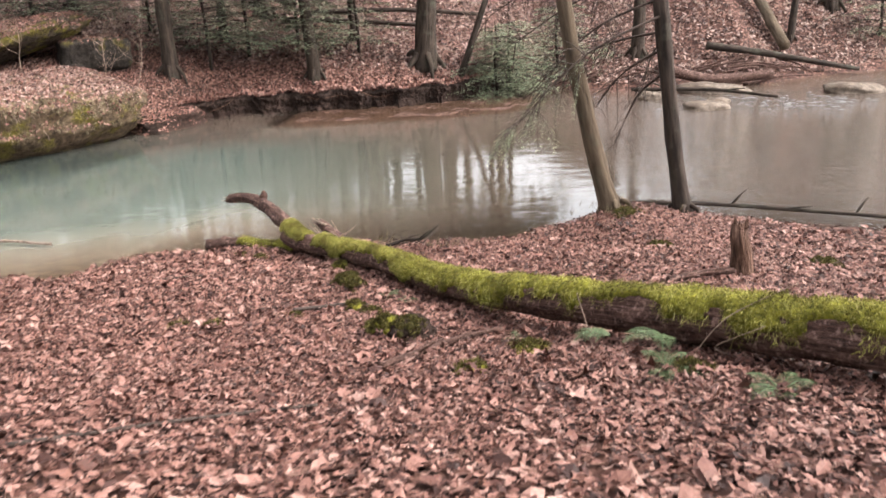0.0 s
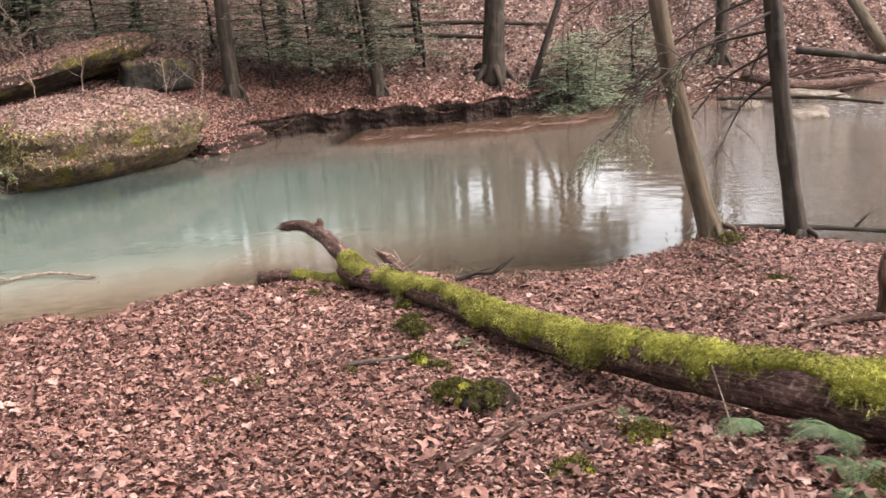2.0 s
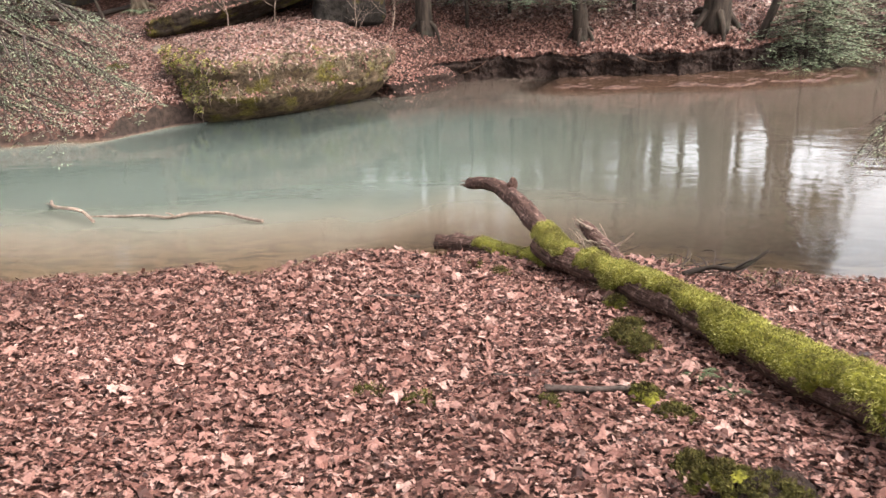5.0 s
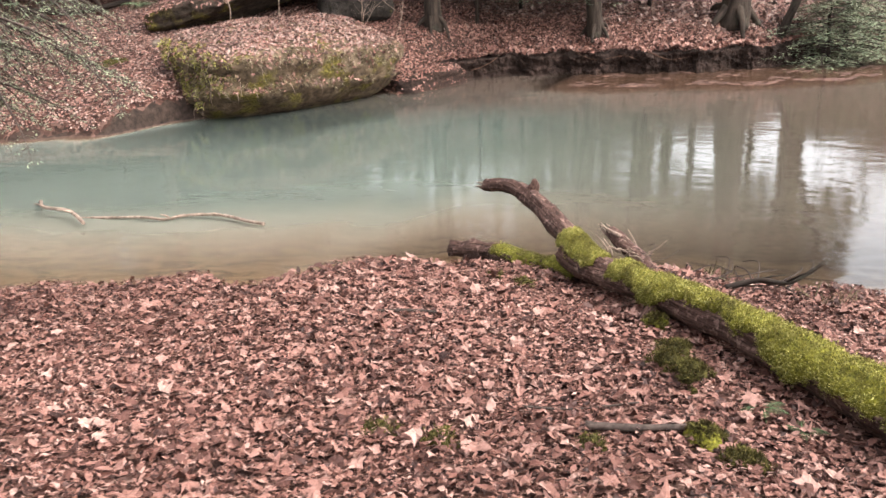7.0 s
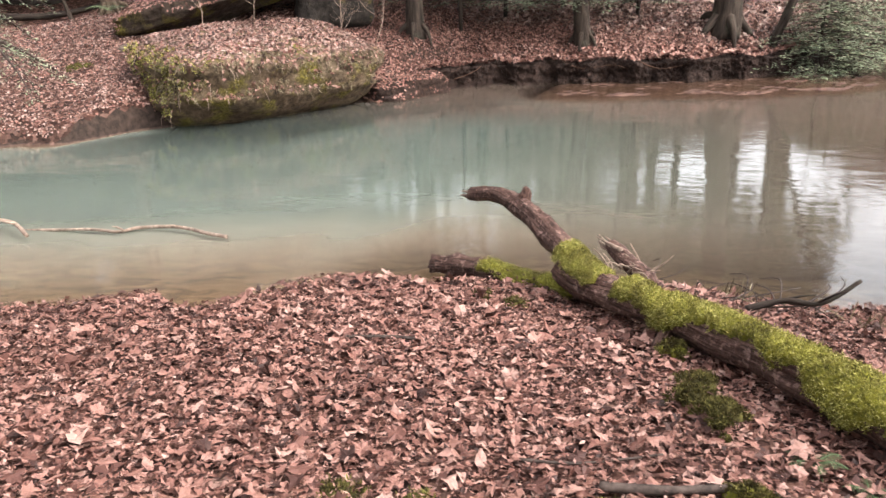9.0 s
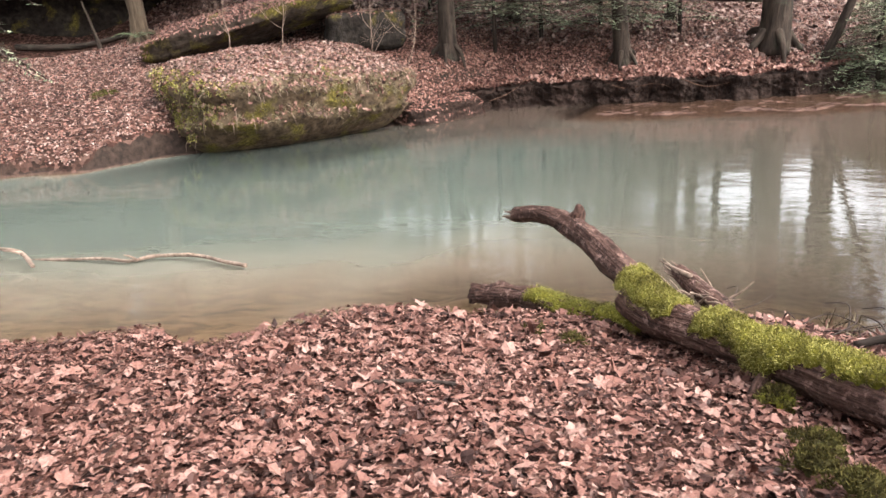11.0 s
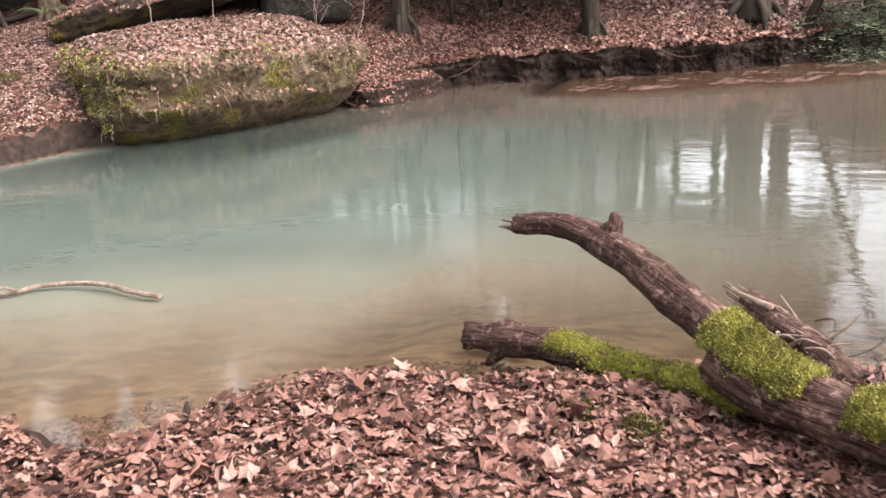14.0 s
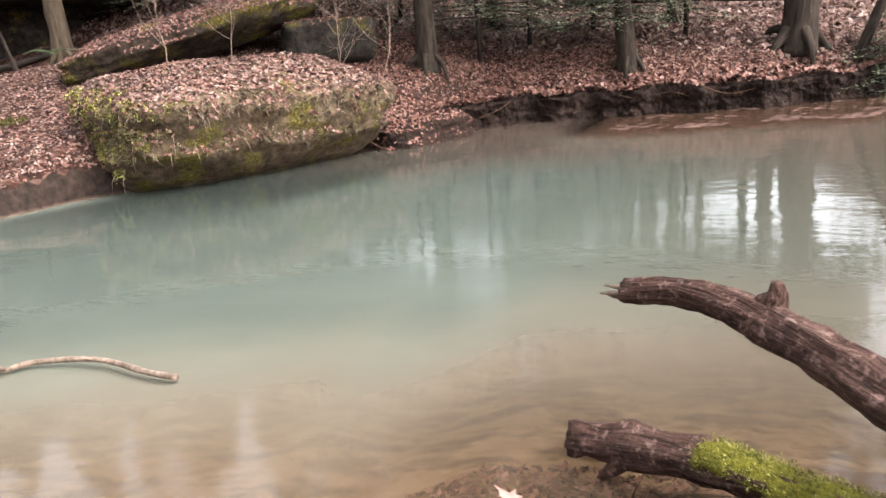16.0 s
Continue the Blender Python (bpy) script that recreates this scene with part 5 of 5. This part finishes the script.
fern(0.75, 4.2, 0.14, 4)
fern(-13.4, 17.0, 0.5, 7, "ferns hanging off the end of the rock slab", 0.5)


def cushion(x, y, r, tall, tufts, label="rounded green moss cushion on the ground", lift=0.0, mat=None):
    z = float(land(x, y)) + lift
    t = thing("moss_cushion", label, "moss", at=(x, y, z))
    p, nn = [], []
    for _ in range(int(900 * max(r, 0.12))):
        a, q = rng.random() * 6.28, math.sqrt(rng.random())
        q *= 0.75 + 0.25 * math.sin(3 * a + x * 9)
        h = 0.7 * tall * (1 - q * q) + 0.02 * noise.noise(Vector((x + q, y + a, 0)) * 3)
        dx, dy = r * q * math.cos(a), r * q * math.sin(a)
        p.append(Vector((dx, dy, float(land(x + dx, y + dy)) + lift - z + h)))
        nn.append(Vector((math.cos(a) * q * tall / r, math.sin(a) * q * tall / r, 1)).normalized())
    bed = part("moss", clump_bed(p, nn, 5, 0.03), mat or MOSS_LOW_BED, t)
    tagged(bed, kind="stuff")
    s = Shape()
    blades(s, [a + b * 0.02 for a, b in zip(p, nn)], nn, tufts * 3, 0.015, 0.0025, drift=0.008)
    tagged(part("moss_fuzz", s, MOSS_LOW, bed, smooth=False), kind="stuff")
    return t


cushion(-0.03, 4.58, 0.2, 0.23, 900, "dark moss on a rotten stump")
hummock = boulder("rotten_stump", (-0.03, 4.6, float(land(-0.03, 4.6)) + 0.02), (0.18, 0.14, 0.15), 20, 0, SOIL, "low rotten dark stump in the leaves, mossy on one side", square=2.4, seed=7.7, lumps=0.3, nu=40, nv=20)
cushion(-0.19, 4.63, 0.14, 0.24, 1500, "green moss cushion on the side of a rotten stump", mat=MOSS_BED)
cushion(-0.33, 4.9, 0.09, 0.07, 500)
cushion(-0.62, 5.68, 0.1, 0.09, 600, "strip of moss along buried wood", mat=MOSS_BED)
cushion(-0.88, 6.5, 0.1, 0.12, 700, "strip of moss along buried wood")
cushion(-1.0, 7.1, 0.09, 0.1, 600, "strip of moss along buried wood", mat=MOSS_BED)
cushion(0.82, 3.95, 0.16, 0.06, 700, "bright moss patch on the leaves", mat=MOSS_BED)
cushion(0.45, 3.5, 0.12, 0.04, 500, "bright moss patch on the leaves", mat=MOSS_BED)
cushion(-0.3, 4.85, 0.1, 0.05, 500)
cushion(-0.74, 6.32, 0.13, 0.16, 700, "moss over rotten buried wood")
cushion(-0.85, 6.75, 0.14, 0.05, 600, "strip of moss along buried wood")
cushion(-0.45, 5.5, 0.13, 0.05, 500)
cushion(1.62, 3.15, 0.14, 0.05, 400)
cushion(-2.05, 5.25, 0.12, 0.02, 200)
cushion(-1.75, 5.25, 0.12, 0.02, 200)
cushion(-1.1, 5.45, 0.08, 0.03, 150)
cushion(-2.05, 7.75, 0.1, 0.03, 300)
cushion(-2.3, 7.85, 0.08, 0.02, 200)
cushion(2.45, 7.6, 0.16, 0.05, 400)
cushion(3.9, 6.8, 0.18, 0.05, 400)
cushion(2.3, 8.9, 0.25, 0.06, 500)
cushion(-12.6, 15.0, 0.3, 0.1, 300, lift=0.0)


def dry_tufts(name, places, n, tall, label):
    s = Shape()
    pts = [Vector(p) for p in places]
    blades(s, pts, [Vector((0, -0.2, 1)).normalized()] * len(pts), n, tall, 0.0035, 0.5)
    return tagged(part(name, s, GRASS, None, smooth=False), label, "dry plants", kind="stuff")


tuft = [(-0.72 + 0.06 * rng.normal(), 8.3 + 0.05 * rng.normal(), 0.22) for _ in range(30)] + [(0.05 + 0.1 * rng.normal(), 7.9 + 0.08 * rng.normal(), 0.25) for _ in range(40)] + [(2.2 + 0.3 * rng.normal(), 9.15 + 0.2 * rng.normal(), 0.32) for _ in range(60)]
dry_tufts("dry_plants", tuft, 200, 0.09, "tufts of dry yellow grass along the shore")
P, N = on_rock(big_rock, 9000, -0.1)
face = [(p, q) for p, q in zip(P, N) if q[2] < 0.6 and q[1] < 0 and p[2] > 0.25 and p[0] > -10.2]
s = Shape()
blades(s, [Vector(p) for p, q in face], [Vector((q[0], q[1], -0.3)).normalized() for p, q in face], 3600, 0.09, 0.0035, 0.6)
tagged(part("dry_plants", s, GRASS, None, smooth=False), "dry brown grass and dead plants hanging on the boulder's face", "dry plants", kind="stuff")
face = [(p, q) for p, q in zip(P, N) if q[2] < 0.75 and p[2] > 0.15 and p[0] < -9.1 + 1.5 * noise.noise(Vector(p) * 1.3)]
s = Shape()
blades(s, [Vector(p) for p, q in face], [Vector(q) for p, q in face], 20000, 0.022, 0.008, 0.7, 0.025)
tagged(part("moss_fuzz", s, MOSS, big_rock, "yellow-green moss", smooth=False), kind="stuff")
big_rock.children[0].matrix_parent_inverse = big_rock.matrix_basis.inverted()


def sapling(x, y, tall, label="thin bare sapling with fine twigs"):
    z = float(land(x, y)) - 0.03
    t = thing("sapling", label, "sapling", at=(x, y, z))
    s = Shape()
    twigs(s, Vector((0, 0, 0)), Vector((0.1 * rng.normal(), 0.1 * rng.normal(), 1)), tall, 0.012, 2, 0.4)
    part("stem", s, PALE_TWIG, t)


for x, y, h in ((-10.9, 16.6, 2.2), (-10.4, 17.9, 1.6), (-8.0, 18.4, 2.6), (-8.4, 17.9, 1.8), (-9.6, 21.0, 1.8), (-6.0, 22.2, 1.4), (-3.0, 22.5, 1.5), (0.6, 23.4, 2.0), (-11.5, 20.5, 2.0), (-13.8, 20.3, 2.2), (4.4, 24.5, 1.8), (-8.9, 22.4, 2.4), (-5.6, 25.6, 2.4), (-12.7, 24.5, 3.0), (-10.9, 23.0, 3.0)):
    sapling(x, y, h)
for x, y, h in ((-2.62, 8.35, 0.12), (-2.2, 8.6, 0.14), (-3.3, 8.45, 0.1), (-0.9, 8.6, 0.2), (-0.75, 8.5, 0.18)):
    stick("twig", [(x, y, 0), (x + 0.01, y, h * 0.5), (x + 0.03, y + 0.01, h)], 0.004, 0.002, PALE_TWIG, "thin upright twig at the shore", sides=5)
